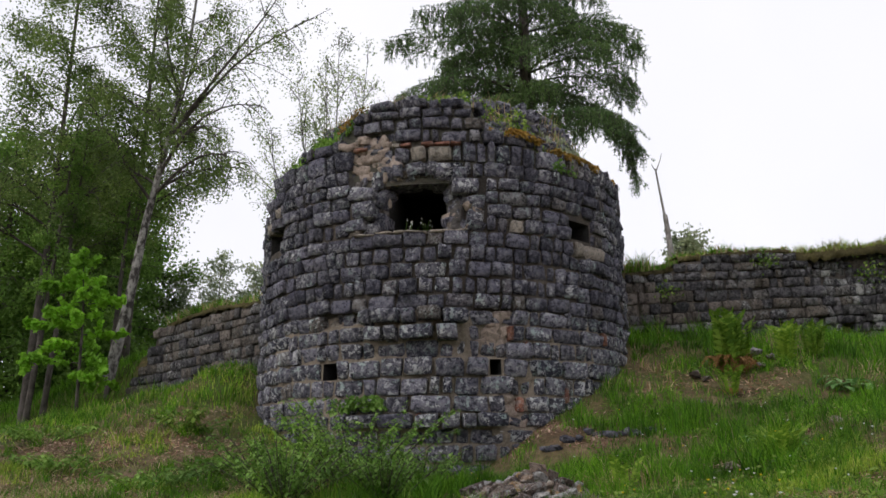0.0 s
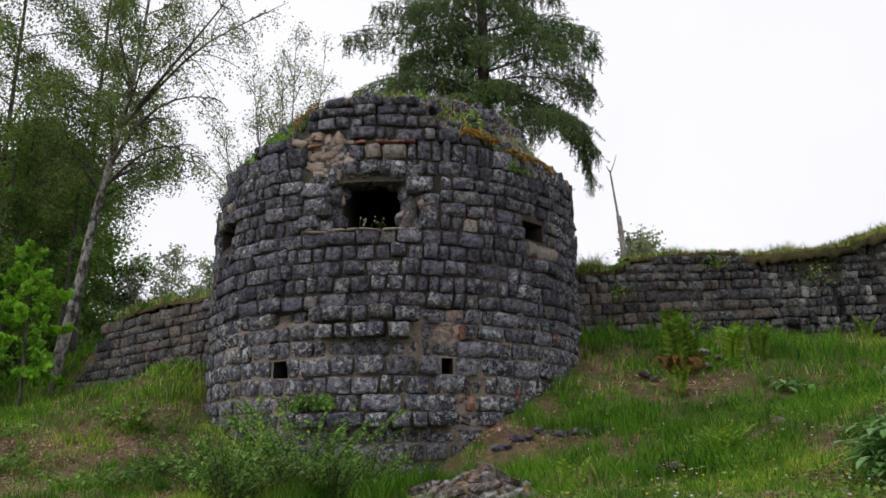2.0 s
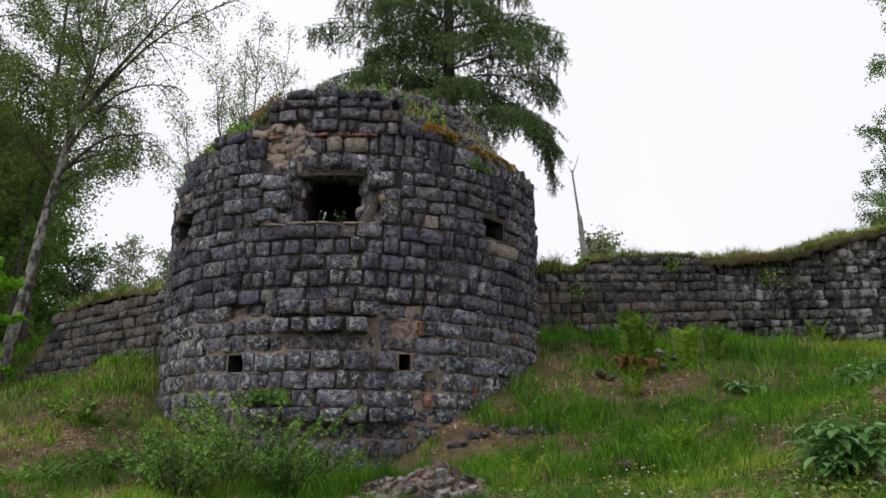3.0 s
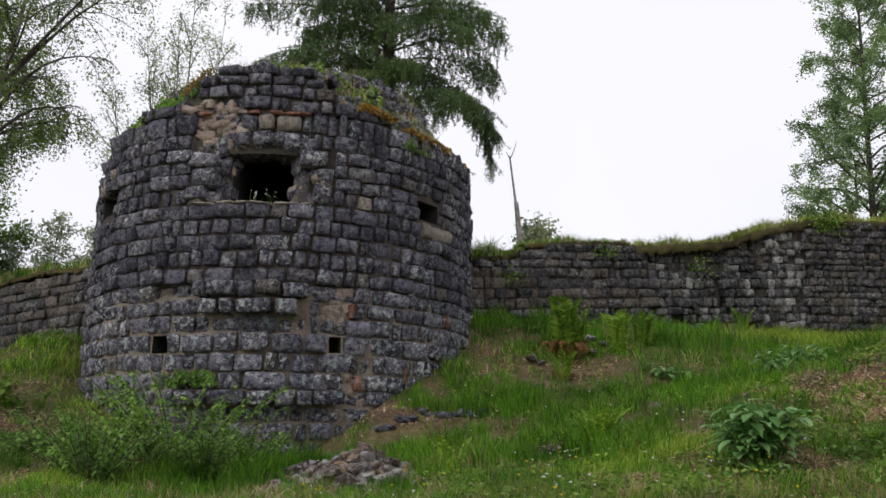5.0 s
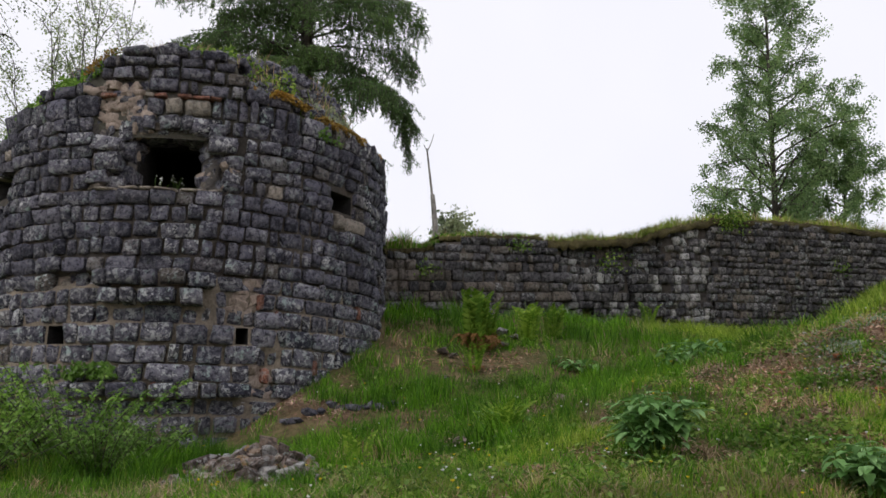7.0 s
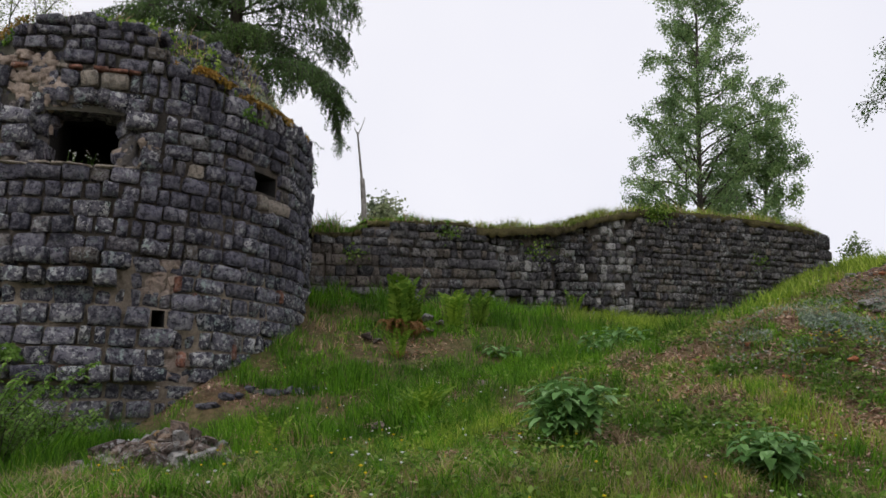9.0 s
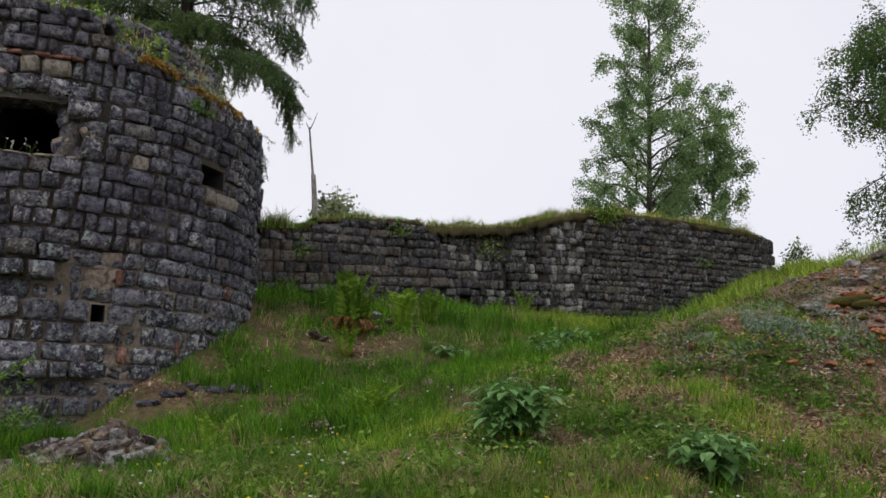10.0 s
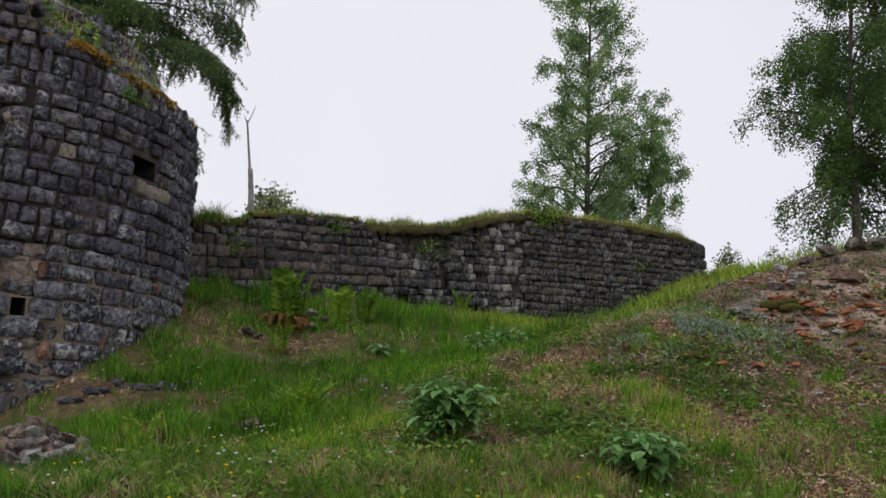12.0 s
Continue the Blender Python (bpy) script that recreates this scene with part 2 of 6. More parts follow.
def from_arrays(name, verts, faces, mat, parent=None, label="", smooth=False):
    return mesh_part(name, array_mesh(name, verts, faces), mat, parent, label, smooth)


def thing(name, x, y, z, label, category, group="", kind=""):
    ob = new(name)
    ob.location = (x, y, z)
    ob.empty_display_size = 0.2
    return tagged(ob, label, category, group, kind)


def smoothstep(a, b, x):
    t = np.clip((np.asarray(x, float) - a) / (b - a), 0, 1)
    return t * t * (3 - 2 * t)


# ---- ground ----
TOWER = (0.0, 13.84)
RADIUS = 3.0
WALL_X = [-7.6, -6.7, -3.0, 3.3, 11.3, 17.2]
WALL_Y = [19.6, 18.7, 14.8, 14.4, 16.4, 16.7]
FILL_Z = [3.2, 4.0, 4.2, 4.55, 6.0, 5.9]


def ground_z(x, y):
    """Height of the hillside: a slope rising to the walls, a bank beside the tower, a rubble mound."""
    x, y = np.asarray(x, float), np.asarray(y, float)
    z = 0.20 * np.clip(y, -40, 5) + 0.061 * np.clip(y - 5, 0, 5.5) + 0.45 * smoothstep(16, 24, y)
    # bank that climbs beside the tower up to the foot of the wall
    z = z + 2.144 * smoothstep(9.29, 14.6, y - 0.06 * np.clip(x - 3, 0, 14)) * smoothstep(0.26, 1.70, x + 0.25 * (y - 11)) * (1 - 0.07 * smoothstep(6, 10, x))
    # slope that climbs to the other wall and falls off into the wood
    z = z + 1.36 * (1 - 0.44 * smoothstep(-3.6, -7.5, x)) * smoothstep(9.0, 15.5, y - 0.10 * x) * smoothstep(0.5, -4.0, x) - 0.13 * np.clip(-x - 6, 0, 14)
    z = z + 0.42 * np.exp(-(((x + 3.5) / 0.9) ** 2 + ((y - 14.3) / 1.1) ** 2))
    # grassy slope that runs down into the wood from the end of the wall
    shoulder = np.interp(x, [-16, -11.2, -9, -7.4, -6.6], [2.2, 2.95, 3.7, 4.2, 4.4])
    z = z + np.maximum(shoulder - z, 0) * smoothstep(19.3, 21.3, y + 0.30 * (x + 7.6)) * smoothstep(-6.3, -6.9, x) * smoothstep(34, 24, y)
    # mound of rubble and the ridge behind it
    z = z + 3.07 * np.exp(-(((x - 14.16) / 7.86) ** 2 + ((y - 8.16) / 3.22) ** 2))
    z = z + 1.78 * np.exp(-(((x - 15.72) / 1.65) ** 2 + ((y - 13.4) / 4.53) ** 2))
    # hollow in front of the tower
    z = z - 0.36 * np.exp(-(((x - 1.1) / 2.9) ** 2 + ((y - 7.8) / 1.9) ** 2)) - 0.14 * np.exp(-(((x - 0.2) / 1.5) ** 2 + ((y - 10.2) / 1.0) ** 2))
    # low ledge of soil over the tower's footing
    z = z + 0.20 * np.exp(-(((x - 1.35) / 0.6) ** 2 + ((y - 10.5) / 0.4) ** 2))
    # earth filled up behind the walls
    back = y - np.interp(x, WALL_X, WALL_Y)
    inside = smoothstep(0.12, 0.5, back) * smoothstep(-7.1, -6.7, x) * smoothstep(17.15, 16.9, x) * smoothstep(26, 12, back)
    fill = np.interp(x, WALL_X, FILL_Z)
    z = z + np.maximum(fill - z, 0) * inside
    d = np.hypot(x, y - 10)
    return z - 3.0 * smoothstep(30, 90, d) - 10.0 * smoothstep(90, 700, d)


def uneven(x, y):
    k = np.array([noise.noise((a * 0.9, b * 0.9, 3.1)) * 0.08 + noise.noise((a * 2.7, b * 2.7, 9.0)) * 0.04 for a, b in zip(np.ravel(x), np.ravel(y))])
    return k.reshape(np.shape(x))


def soil(x, y):
    x, y = np.asarray(x, float), np.asarray(y, float)
    return ground_z(x, y) + uneven(x, y)


def axis_steps(lo, hi, step, far):
    inner = list(np.arange(lo, hi + 1e-6, step))
    out, s, v = [], step, hi
    while v < far:
        s *= 1.35
        v += s
        out.append(v)
    back, s, v = [], step, lo
    while v > -far:
        s *= 1.35
        v -= s
        back.append(v)
    return np.array(back[::-1] + inner + out)


# worn spots and litter in the turf: centre and half widths
WORN = [(2.8, 8.75, 0.42, 0.28), (4.5, 11.65, 0.6, 0.3), (3.4, 11.75, 0.45, 0.25), (1.2, 11.0, 0.9, 0.28), (4.85, 10.9, 0.35, 0.25), (7.0, 6.1, 0.7, 0.4),
        (4.75, 5.5, 0.4, 0.3), (5.1, 6.5, 0.35, 0.3), (-4.6, 10.55, 1.3, 0.45), (-3.2, 10.9, 0.7, 0.35), (5.9, 5.2, 0.5, 0.3), (4.3, 12.0, 0.55, 0.32), (3.75, 12.0, 0.4, 0.28), (4.85, 12.0, 0.5, 0.28), (3.6, 11.2, 0.2, 0.15), (4.6, 11.2, 0.22, 0.18), (2.8, 11.6, 0.2, 0.14),
        (3.9, 9.6, 0.2, 0.16), (2.6, 9.5, 0.22, 0.14), (5.3, 9.0, 0.2, 0.16), (1.8, 10.35, 0.8, 0.3), (4.2, 11.5, 0.7, 0.4), (-4.2, 10.0, 0.8, 0.35), (-5.6, 10.9, 0.8, 0.3), (-3.3, 12.2, 0.3, 0.5)]


def bare(x, y, worn=1.05):
    """1 on the rubble mound's bare top and the brown litter patch, 0 on turf."""
    x, y = np.asarray(x, float), np.asarray(y, float)
    m = smoothstep(7.3, 8.6, x - 0.25 * (y - 6.5)) * smoothstep(9.6, 8.4, y)
    m = np.maximum(m, 0.7 * np.exp(-(((x + 3.9) / 1.8) ** 2 + ((y - 10.6) / 0.7) ** 2)))
    m = np.maximum(m, 0.75 * np.exp(-(((x - 1.6) / 0.9) ** 2 + ((y - 10.6) / 0.35) ** 2)))
    m = np.maximum(m, 0.6 * np.exp(-(((x - 3.7) / 0.8) ** 2 + ((y - 11.7) / 0.4) ** 2)))
    m = np.maximum(m, 0.5 * smoothstep(4.6, 6.6, x) * smoothstep(9.4, 7.8, y) * smoothstep(3.0, 4.0, y))
    for cx, cy, wx, wy in WORN:
        m = np.maximum(m, worn * np.exp(-(((x - cx) / wx) ** 2 + ((y - cy) / wy) ** 2)))
    return np.clip(m, 0, 1)


def build_ground():
    xs, ys = axis_steps(-13, 20, 0.15, 2500), axis_steps(2.5, 22, 0.15, 2500)
    X, Y = np.meshgrid(xs, ys)
    v = np.stack([X, Y, soil(X, Y)], -1).reshape(-1, 3)
    w = len(xs)
    i = (np.arange(len(ys) - 1)[:, None] * w + np.arange(w - 1)[None]).ravel()
    ob = from_arrays("ground", v, np.stack([i, i + 1, i + w + 1, i + w], -1), EARTH, smooth=True)
    k = ob.data.attributes.new("bare_soil", "FLOAT", "POINT")
    rough = np.clip(0.5 + 2.2 * uneven(X * 2.3, Y * 2.3) / 0.08 * 0.5, 0, 1)
    k.data.foreach_set("value", np.clip(bare(X, Y, 0.45) * (0.45 + 0.9 * rough), 0, 1).ravel().astype(np.float32))
    k = ob.data.attributes.new("bare_sand", "FLOAT", "POINT")
    k.data.foreach_set("value", (np.clip(0.5 * smoothstep(7.8, 8.8, X) + 1.5 * np.exp(-(((X - 9.75) / 0.95) ** 2 + ((Y - 6.75 - 0.25 * (X - 9.5)) / 0.5) ** 2)) + 0.8 * (rough - 0.75), 0, 1) * smoothstep(7.6, 8.6, X) * smoothstep(9.0, 8.2, Y)).ravel().astype(np.float32))
    return tagged(ob, "grassy hillside of brown soil, moss and dry grass", "ground", kind="structure")


ground = build_ground()


# ---- stones ----
def stone_shapes(count, seed, rough):
    """Rough-hewn blocks of unit size: x along the wall, y into it (face at 0, back at 1), z up."""
    rng = np.random.default_rng(seed)
    out = []
    for _ in range(count):
        v = []
        gx = np.array([-0.5, -0.39 + rng.normal(0, 0.025), 0.39 + rng.normal(0, 0.025), 0.5])
        gz = np.array([-0.5, -0.36 + rng.normal(0, 0.025), 0.36 + rng.normal(0, 0.025), 0.5])
        chip = rng.random(16) < 0.10 * rough
        tilt = rng.normal(0, 0.06 * rough, 2)
        skew = rng.normal(0, 0.025 * rough, 4)
        round_ = rng.uniform(0.04, 0.15)
        for j in range(4):
            for i in range(4):
                rim = (i in (0, 3)) + (j in (0, 3))
                y = (0.0, 0.10, 0.19)[rim] + rng.normal(0, 0.03 * rough) + tilt[0] * gx[i] + tilt[1] * gz[j] + (0.12 if chip[j * 4 + i] and rim else 0)
                x = gx[i] * (1.0 - round_ * 0.7 * (rim == 2)) + skew[0] * gz[j] + rng.normal(0, 0.014 * rough)
                z = gz[j] * (1.0 - round_ * (rim == 2)) + skew[1] * gx[i] * 0.6 + rng.normal(0, 0.022 * rough)
                v.append((x, y, z))
        ring = [0, 1, 2, 3, 7, 11, 15, 14, 13, 12, 8, 4]
        f = [(j * 4 + i, j * 4 + i + 1, j * 4 + i + 5, j * 4 + i + 4) for j in range(3) for i in range(3)]
        # the sides have corners of their own, so that the edge of the face stays crisp
        v += [v[a] for a in ring] + [(v[a][0], 1.0, v[a][2]) for a in ring]
        f += [(16 + (k + 1) % 12, 16 + k, 28 + k, 28 + (k + 1) % 12) for k in range(12)]
        out.append((np.array(v), np.array(f)))
    return out


BLOCKS = stone_shapes(14, 4, 1.7)
RAGGED = stone_shapes(10, 9, 2.2)


class Masonry:
    """Collects blocks; the chosen ones become parts, the rest one joined mesh."""

    def __init__(self, owner, shapes, mat, joined_mat, limit=295):
        self.owner, self.shapes, self.limit = owner, shapes, limit
        self.mat, self.joined_mat = mat, joined_mat
        self.single, self.rest = [], []

    def add(self, place_, size, near, shape):
        (self.single if near and len(self.single) < self.limit else self.rest).append((place_, size, shape))

    def build(self, name="stone", rest="stonework"):
        meshes = []
        for v, f in self.shapes:
            me = array_mesh(name, v, f)
            me.materials.append(self.mat)
            me.polygons.foreach_set("use_smooth", [True] * len(me.polygons))
            meshes.append(me)
        for m, size, k in self.single:
            ob = new(name, meshes[k])
            ob.parent = self.owner
            ob.matrix_parent_inverse = Matrix.Translation(-self.owner.location)
            ob.matrix_basis = m @ Matrix.Diagonal((*size, 1))
        vs, fs, n = [], [], 0
        for m, size, k in self.rest:
            v, f = self.shapes[k]
            a = np.array(m)
            vs.append((v * size) @ a[:3, :3].T + a[:3, 3])
            fs.append(f + n)
            n += len(v)
        if vs:
            ob = from_arrays(rest, np.concatenate(vs), np.concatenate(fs), self.joined_mat, self.owner, smooth=True)
            ob["kind"] = "stuff"


# ---- round tower ----
TOP_A = [-180, -80, -68, -56, -41, -30, -26, -20, -12, 9, 10.5, 22, 37, 50, 72, 180]
TOP_Z = [5.4, 5.4, 5.47, 5.79, 5.95, 6.08, 6.24, 6.42, 6.49, 6.47, 5.92, 5.94, 5.74, 5.72, 5.70, 5.6]
# openings: angle from, to, height from, to
OPENINGS = [(-16.0, 1.2, 4.51, 5.29), (38.5, 47.5, 4.55, 4.83), (-68.5, -56.0, 4.60, 4.93), (-34.0, -29.3, 2.52, 2.75), (11.8, 14.8, 2.54, 2.75)]
COURSES = [0.95, 1.18, 1.42, 1.65, 1.85, 2.05, 2.28, 2.52, 2.77, 3.00, 3.21, 3.42, 3.63, 3.85, 4.07, 4.285, 4.50,
           4.71, 4.91, 5.10, 5.29, 5.50, 5.73, 5.80, 5.99, 6.17, 6.31, 6.45, 6.56]


def top_z(a):
    return float(np.interp(a, TOP_A, TOP_Z))


def face_offset(a, z):
    """How far the facing stands proud of the round at an angle and height."""
    o = 0.03 * noise.noise((a * 0.07, z * 1.7, 1.0))
    if -22 < a < 6 and 3.0 < z < 3.42:
        o += 0.20
    if -24 < a < 6 and 2.77 < z < 3.0:
        o -= 0.04
    if -26 < a < 12 and 1.65 < z < 1.85:
        o -= 0.05
    if -37 < a < -22 and 3.0 < z < 3.21:
        o += 0.03
    if -26 < a < 14 and 1.85 < z < 2.05:
        o += 0.18
    elif -24 < a < 11 and 2.05 < z < 2.8:
        o += 0.06
    if 6 < a < 19 and 2.77 < z < 3.42:
        o -= 0.09
    if -37 < a < -23 and 3.21 < z < 3.42:
        o -= 0.13
    if -23 < a < -15 and 4.5 < z < 5.3:
        o -= 0.20
    if 1 < a < 7.4 and 4.5 < z < 5.3:
        o -= 0.16
    if -26 < a < -13 and 5.3 < z < 5.9:
        o -= 0.10
    if 14 < a < 24 and 1.8 < z < 2.5:
        o -= 0.10
    return o


def round_point(a, r, z):
    b = radians(a)
    return (TOWER[0] + r * math.sin(b), TOWER[1] - r * math.cos(b), z)


def build_tower():
    tower = thing("round_tower", TOWER[0], TOWER[1], 1.2, "ruined round tower of dark weathered stone blocks with overgrown top", "tower")
    rng = random.Random(11)
    # core with openings through it
    angles = sorted({round(a, 2) for a in np.arange(-180, 180, 2.0)} | {e for o in OPENINGS for e in o[:2]})
    levels = sorted({round(z, 2) for z in np.arange(0.6, 5.41, 0.1)} | {e for o in OPENINGS for e in o[2:]})
    na, nz = len(angles), len(levels)
    verts, faces = [], []
    for inner in (0, 1):
        for z in levels:
            for a in angles:
                r = RADIUS - 0.95 if inner else RADIUS - (0.045 if z > 3.4 else 0.028) + min(0.0, face_offset(a, z)) + 0.02 * noise.noise((a * 0.3, z * 5, 4))
                verts.append(round_point(a, r, z))
    block = na * nz

    def open_at(i, j):
        a, z = angles[i % na] + 0.3, levels[j] + 0.005
        return any(o[0] <= a < o[1] and o[2] <= z < o[3] for o in OPENINGS)

    for j in range(nz - 1):
        for i in range(na):
            k, k2 = j * na + i, j * na + (i + 1) % na
            if open_at(i, j):
                for (p, q, i2, j2) in ((k, k2, i, j - 1), (k2 + na, k + na, i, j + 1), (k + na, k, i - 1, j), (k2, k2 + na, i + 1, j)):
                    if not open_at(i2, j2):
                        faces.append((p, q, q + block, p + block))
                continue
            faces.append((k, k2, k2 + na, k + na))
            faces.append((block + k2, block + k, block + k + na, block + k2 + na))
    low = [f for f in faces if max(f) < block and verts[f[0]][2] < 3.4]
    high = [f for f in faces if max(f) < block and verts[f[0]][2] >= 3.4]
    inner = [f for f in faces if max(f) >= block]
    # inner faces and reveals, with the shade of the openings in their colour
    from_arrays("inner_wall", verts, inner, INNER_SHADE, tower, "masonry inside the tower, coloured dark for the shade in its openings")
    from_arrays("core", verts, high, MORTAR, tower, "old mortar behind the facing")
    from_arrays("core", verts, low, PALE_MORTAR, tower, "pale mortar between the lower courses")

    # overgrown rubble top
    rr = [2.93, 2.8, 2.6, 2.3, 2.0, 1.6, 1.1, 0.5, 0.05]
    tv, tf = [], []
    ta = np.arange(-180, 180, 4.0)
    tv += [round_point(a, 2.93, 5.2) for a in ta]
    for r in rr:
        for a in ta:
            edge = min(top_z(a) - 0.10, 6.38)
            peak = 6.66 + 0.14 * math.cos(radians(a - 25))
            z = edge + (peak - edge) * float(smoothstep(2.97, 2.05, r)) + 0.12 * noise.noise((r * 2.2 * math.sin(radians(a)), r * 2.2 * math.cos(radians(a)), 2.0))
            tv.append(round_point(a, r, z))
    n = len(ta)
    for j in range(len(rr)):
        for i in range(n):
            tf.append((j * n + i, j * n + (i + 1) % n, (j + 1) * n + (i + 1) % n, (j + 1) * n + i))
    from_arrays("rubble_top", tv, tf, RUBBLE_EARTH, tower, "crumbled rubble and earth on the tower top", smooth=True)

    # facing stones, course by course
    stones = Masonry(tower, BLOCKS, STONE, STONE_REST, 200)
    grown = Masonry(tower, BLOCKS, LICHEN_STONE, LICHEN_REST, 200)
    darker = Masonry(tower, BLOCKS, DARK_STONE, DARK_REST, 150)
    ragged = Masonry(tower, RAGGED, STONE, STONE_REST, 0)
    pale = Masonry(tower, BLOCKS, PALE, PALE, 40)
    bricks = Masonry(tower, BLOCKS, BRICK, BRICK, 60)
    sill = Masonry(tower, RAGGED, PALE, PALE, 0)
    for z0, z1 in zip(COURSES, COURSES[1:]):
        if z0 == 5.73:
            continue
        zm = 0.5 * (z0 + z1)
        cuts = [(a0 - 0.3, a1 + 0.3) for a0, a1, b0, b1 in OPENINGS if min(z1, b1) - max(z0, b0) > 0.35 * (z1 - z0)]
        if 4.5 < zm < 5.2:
            cuts = [c for c in cuts if not -17 < c[0] < 0] + [(-26.0, 11.6)]
        if 5.3 < zm < 5.92:
            s = (zm - 5.3) / 0.6
            cuts.append((-22.5 - 5.5 * s, -13.0 - 6.5 * s))
        if 2.9 < zm < 3.4:
            cuts.append((13.5, 18.2) if zm > 3.2 else (9.5, 17.0))
        if 3.21 < zm < 3.42:
            cuts.append((-35, -29))
        if 1.85 < zm < 2.28:
            cuts.append((15.5, 22.0))
        cuts.sort()
        a, spans = -112.0 + rng.uniform(0, 5), []
        for c0, c1 in cuts:
            spans.append((a, c0))
            a = c1
        spans.append((a, 112.0))
        row = COURSES.index(z0)
        long_course = z0 < 4.5 and row % 2 == 1
        for s0, s1 in spans:
            a = s0
            while a < s1 - 1.2:
                w = rng.choice((3.6, 5.4, 7.2, 8.6, 9.6) if long_course else (3.2, 3.8, 4.6, 5.4) if 3.4 < z0 < 4.5 else (3.0, 3.8, 4.6, 6.2, 8.2)) * rng.uniform(0.78, 1.02)
                if zm < 3.4:
                    w *= 1.06
                if 5.5 < zm < 5.73 and -6.5 < a < -2.5:
                    w = 6.8
                if s1 - (a + w) < 3.4:
                    w = s1 - a if s1 - a < 11 else (s1 - a) / 2
                am = a + w / 2
                a += w
                h1 = 5.80 if z1 == 5.73 and not -25 < am < 3 else z1
                cap = top_z(am) + rng.uniform(-0.08, 0.05)
                if zm > cap:
                    continue
                ragged_here = (-23 < am < -15 and 4.5 < zm < 5.3) or (1 < am < 7.4 and 4.5 < zm < 5.3) or zm > 6.2 or (6 < am < 20 and 2.6 < zm < 3.4)
                out = face_offset(am, zm) + rng.gauss(0, 0.013)
                size = (2 * math.sin(radians(w / 2)) * RADIUS + 0.005 - rng.uniform(0.03, 0.06), 0.22, (h1 - z0) - rng.uniform(0.012, 0.035))
                m = Matrix.Translation(round_point(am, RADIUS + out + 0.02, zm + 0.5 * (h1 - z1) + rng.gauss(0, 0.008))) @ Euler((rng.gauss(0, 0.04), rng.gauss(0, 0.03), radians(am) + rng.gauss(0, 0.028))).to_matrix().to_4x4()
                near = -40 < am < 44 and 2.0 < zm < 5.2
                if 5.50 < zm < 5.73 and -9 < am < 2.5:
                    pale.add(m, size, True, rng.randrange(14))
                elif (4.3 < zm < 4.5 and 39 < am < 50) or rng.random() < 0.006:
                    pale.add(m, size, True, rng.randrange(14))
                elif ragged_here:
                    ragged.add(m, (size[0], 0.26, size[2]), False, rng.randrange(10))
                elif rng.random() < (0.85 if zm < 3.4 else 0.15):
                    grown.add(m, size, near, rng.randrange(14))
                elif zm > 3.3 and rng.random() < (0.8 if am > 10 else 0.6):
                    darker.add(m, size, near, rng.randrange(14))
                else:
                    stones.add(m, size, near, rng.randrange(14))
    # thin red bricks above the window and stop-gap bricks in joints
    a = -25.0
    while a < 3:
        w = rng.uniform(2.4, 4.6)
        if rng.random() < 0.7:
            m = Matrix.Translation(round_point(a + w / 2, RADIUS + 0.025, 5.768)) @ Euler((0, 0, radians(a + w / 2))).to_matrix().to_4x4()
            (bricks if rng.random() < 0.75 else pale).add(m, (w * 0.052 - 0.014, 0.16, 0.055), True, rng.randrange(14))
        a += w
    for a, z in ((21.6, 2.90), (33.5, 2.28), (51.0, 3.12), (17.5, 3.1), (19.5, 2.16), (-6.5, 1.95)):
        m = Matrix.Translation(round_point(a, RADIUS + 0.035, z)) @ Euler((0, 0, radians(a))).to_matrix().to_4x4()
        bricks.add(m, (0.07, 0.16, 0.19), True, rng.randrange(14))
    # thin bed of mortar and slabs on the sill
    a = -24.0
    while a < 4:
        w = rng.uniform(3, 7)
        m = Matrix.Translation(round_point(a + w / 2, RADIUS + 0.005, 4.50 + rng.uniform(-0.01, 0.012))) @ Euler((0, rng.gauss(0, 0.03), radians(a + w / 2))).to_matrix().to_4x4()
        sill.add(m, (w * 0.0523 - 0.01, 0.5, rng.uniform(0.035, 0.06)), False, rng.randrange(10))
        a += w
    # rough lintel stones that hang over the window, lower towards its corners
    a = -21.0
    while a < 6.0:
        w = rng.uniform(4.2, 6.4)
        am = a + w / 2
        sag = 0.12 * abs((am + 7.5) / 13.5) ** 2.5
        h = rng.uniform(0.20, 0.27)
        m = Matrix.Translation(round_point(am, RADIUS + 0.01 + rng.uniform(-0.05, 0.05), 5.365 - sag + rng.uniform(-0.02, 0.03))) @ Euler((rng.uniform(-0.12, 0.12), rng.uniform(-0.16, 0.16), radians(am))).to_matrix().to_4x4()
        (grown if rng.random() < 0.35 else ragged).add(m, (w * 0.0525, 0.6, h), False, rng.randrange(10))
        a += w
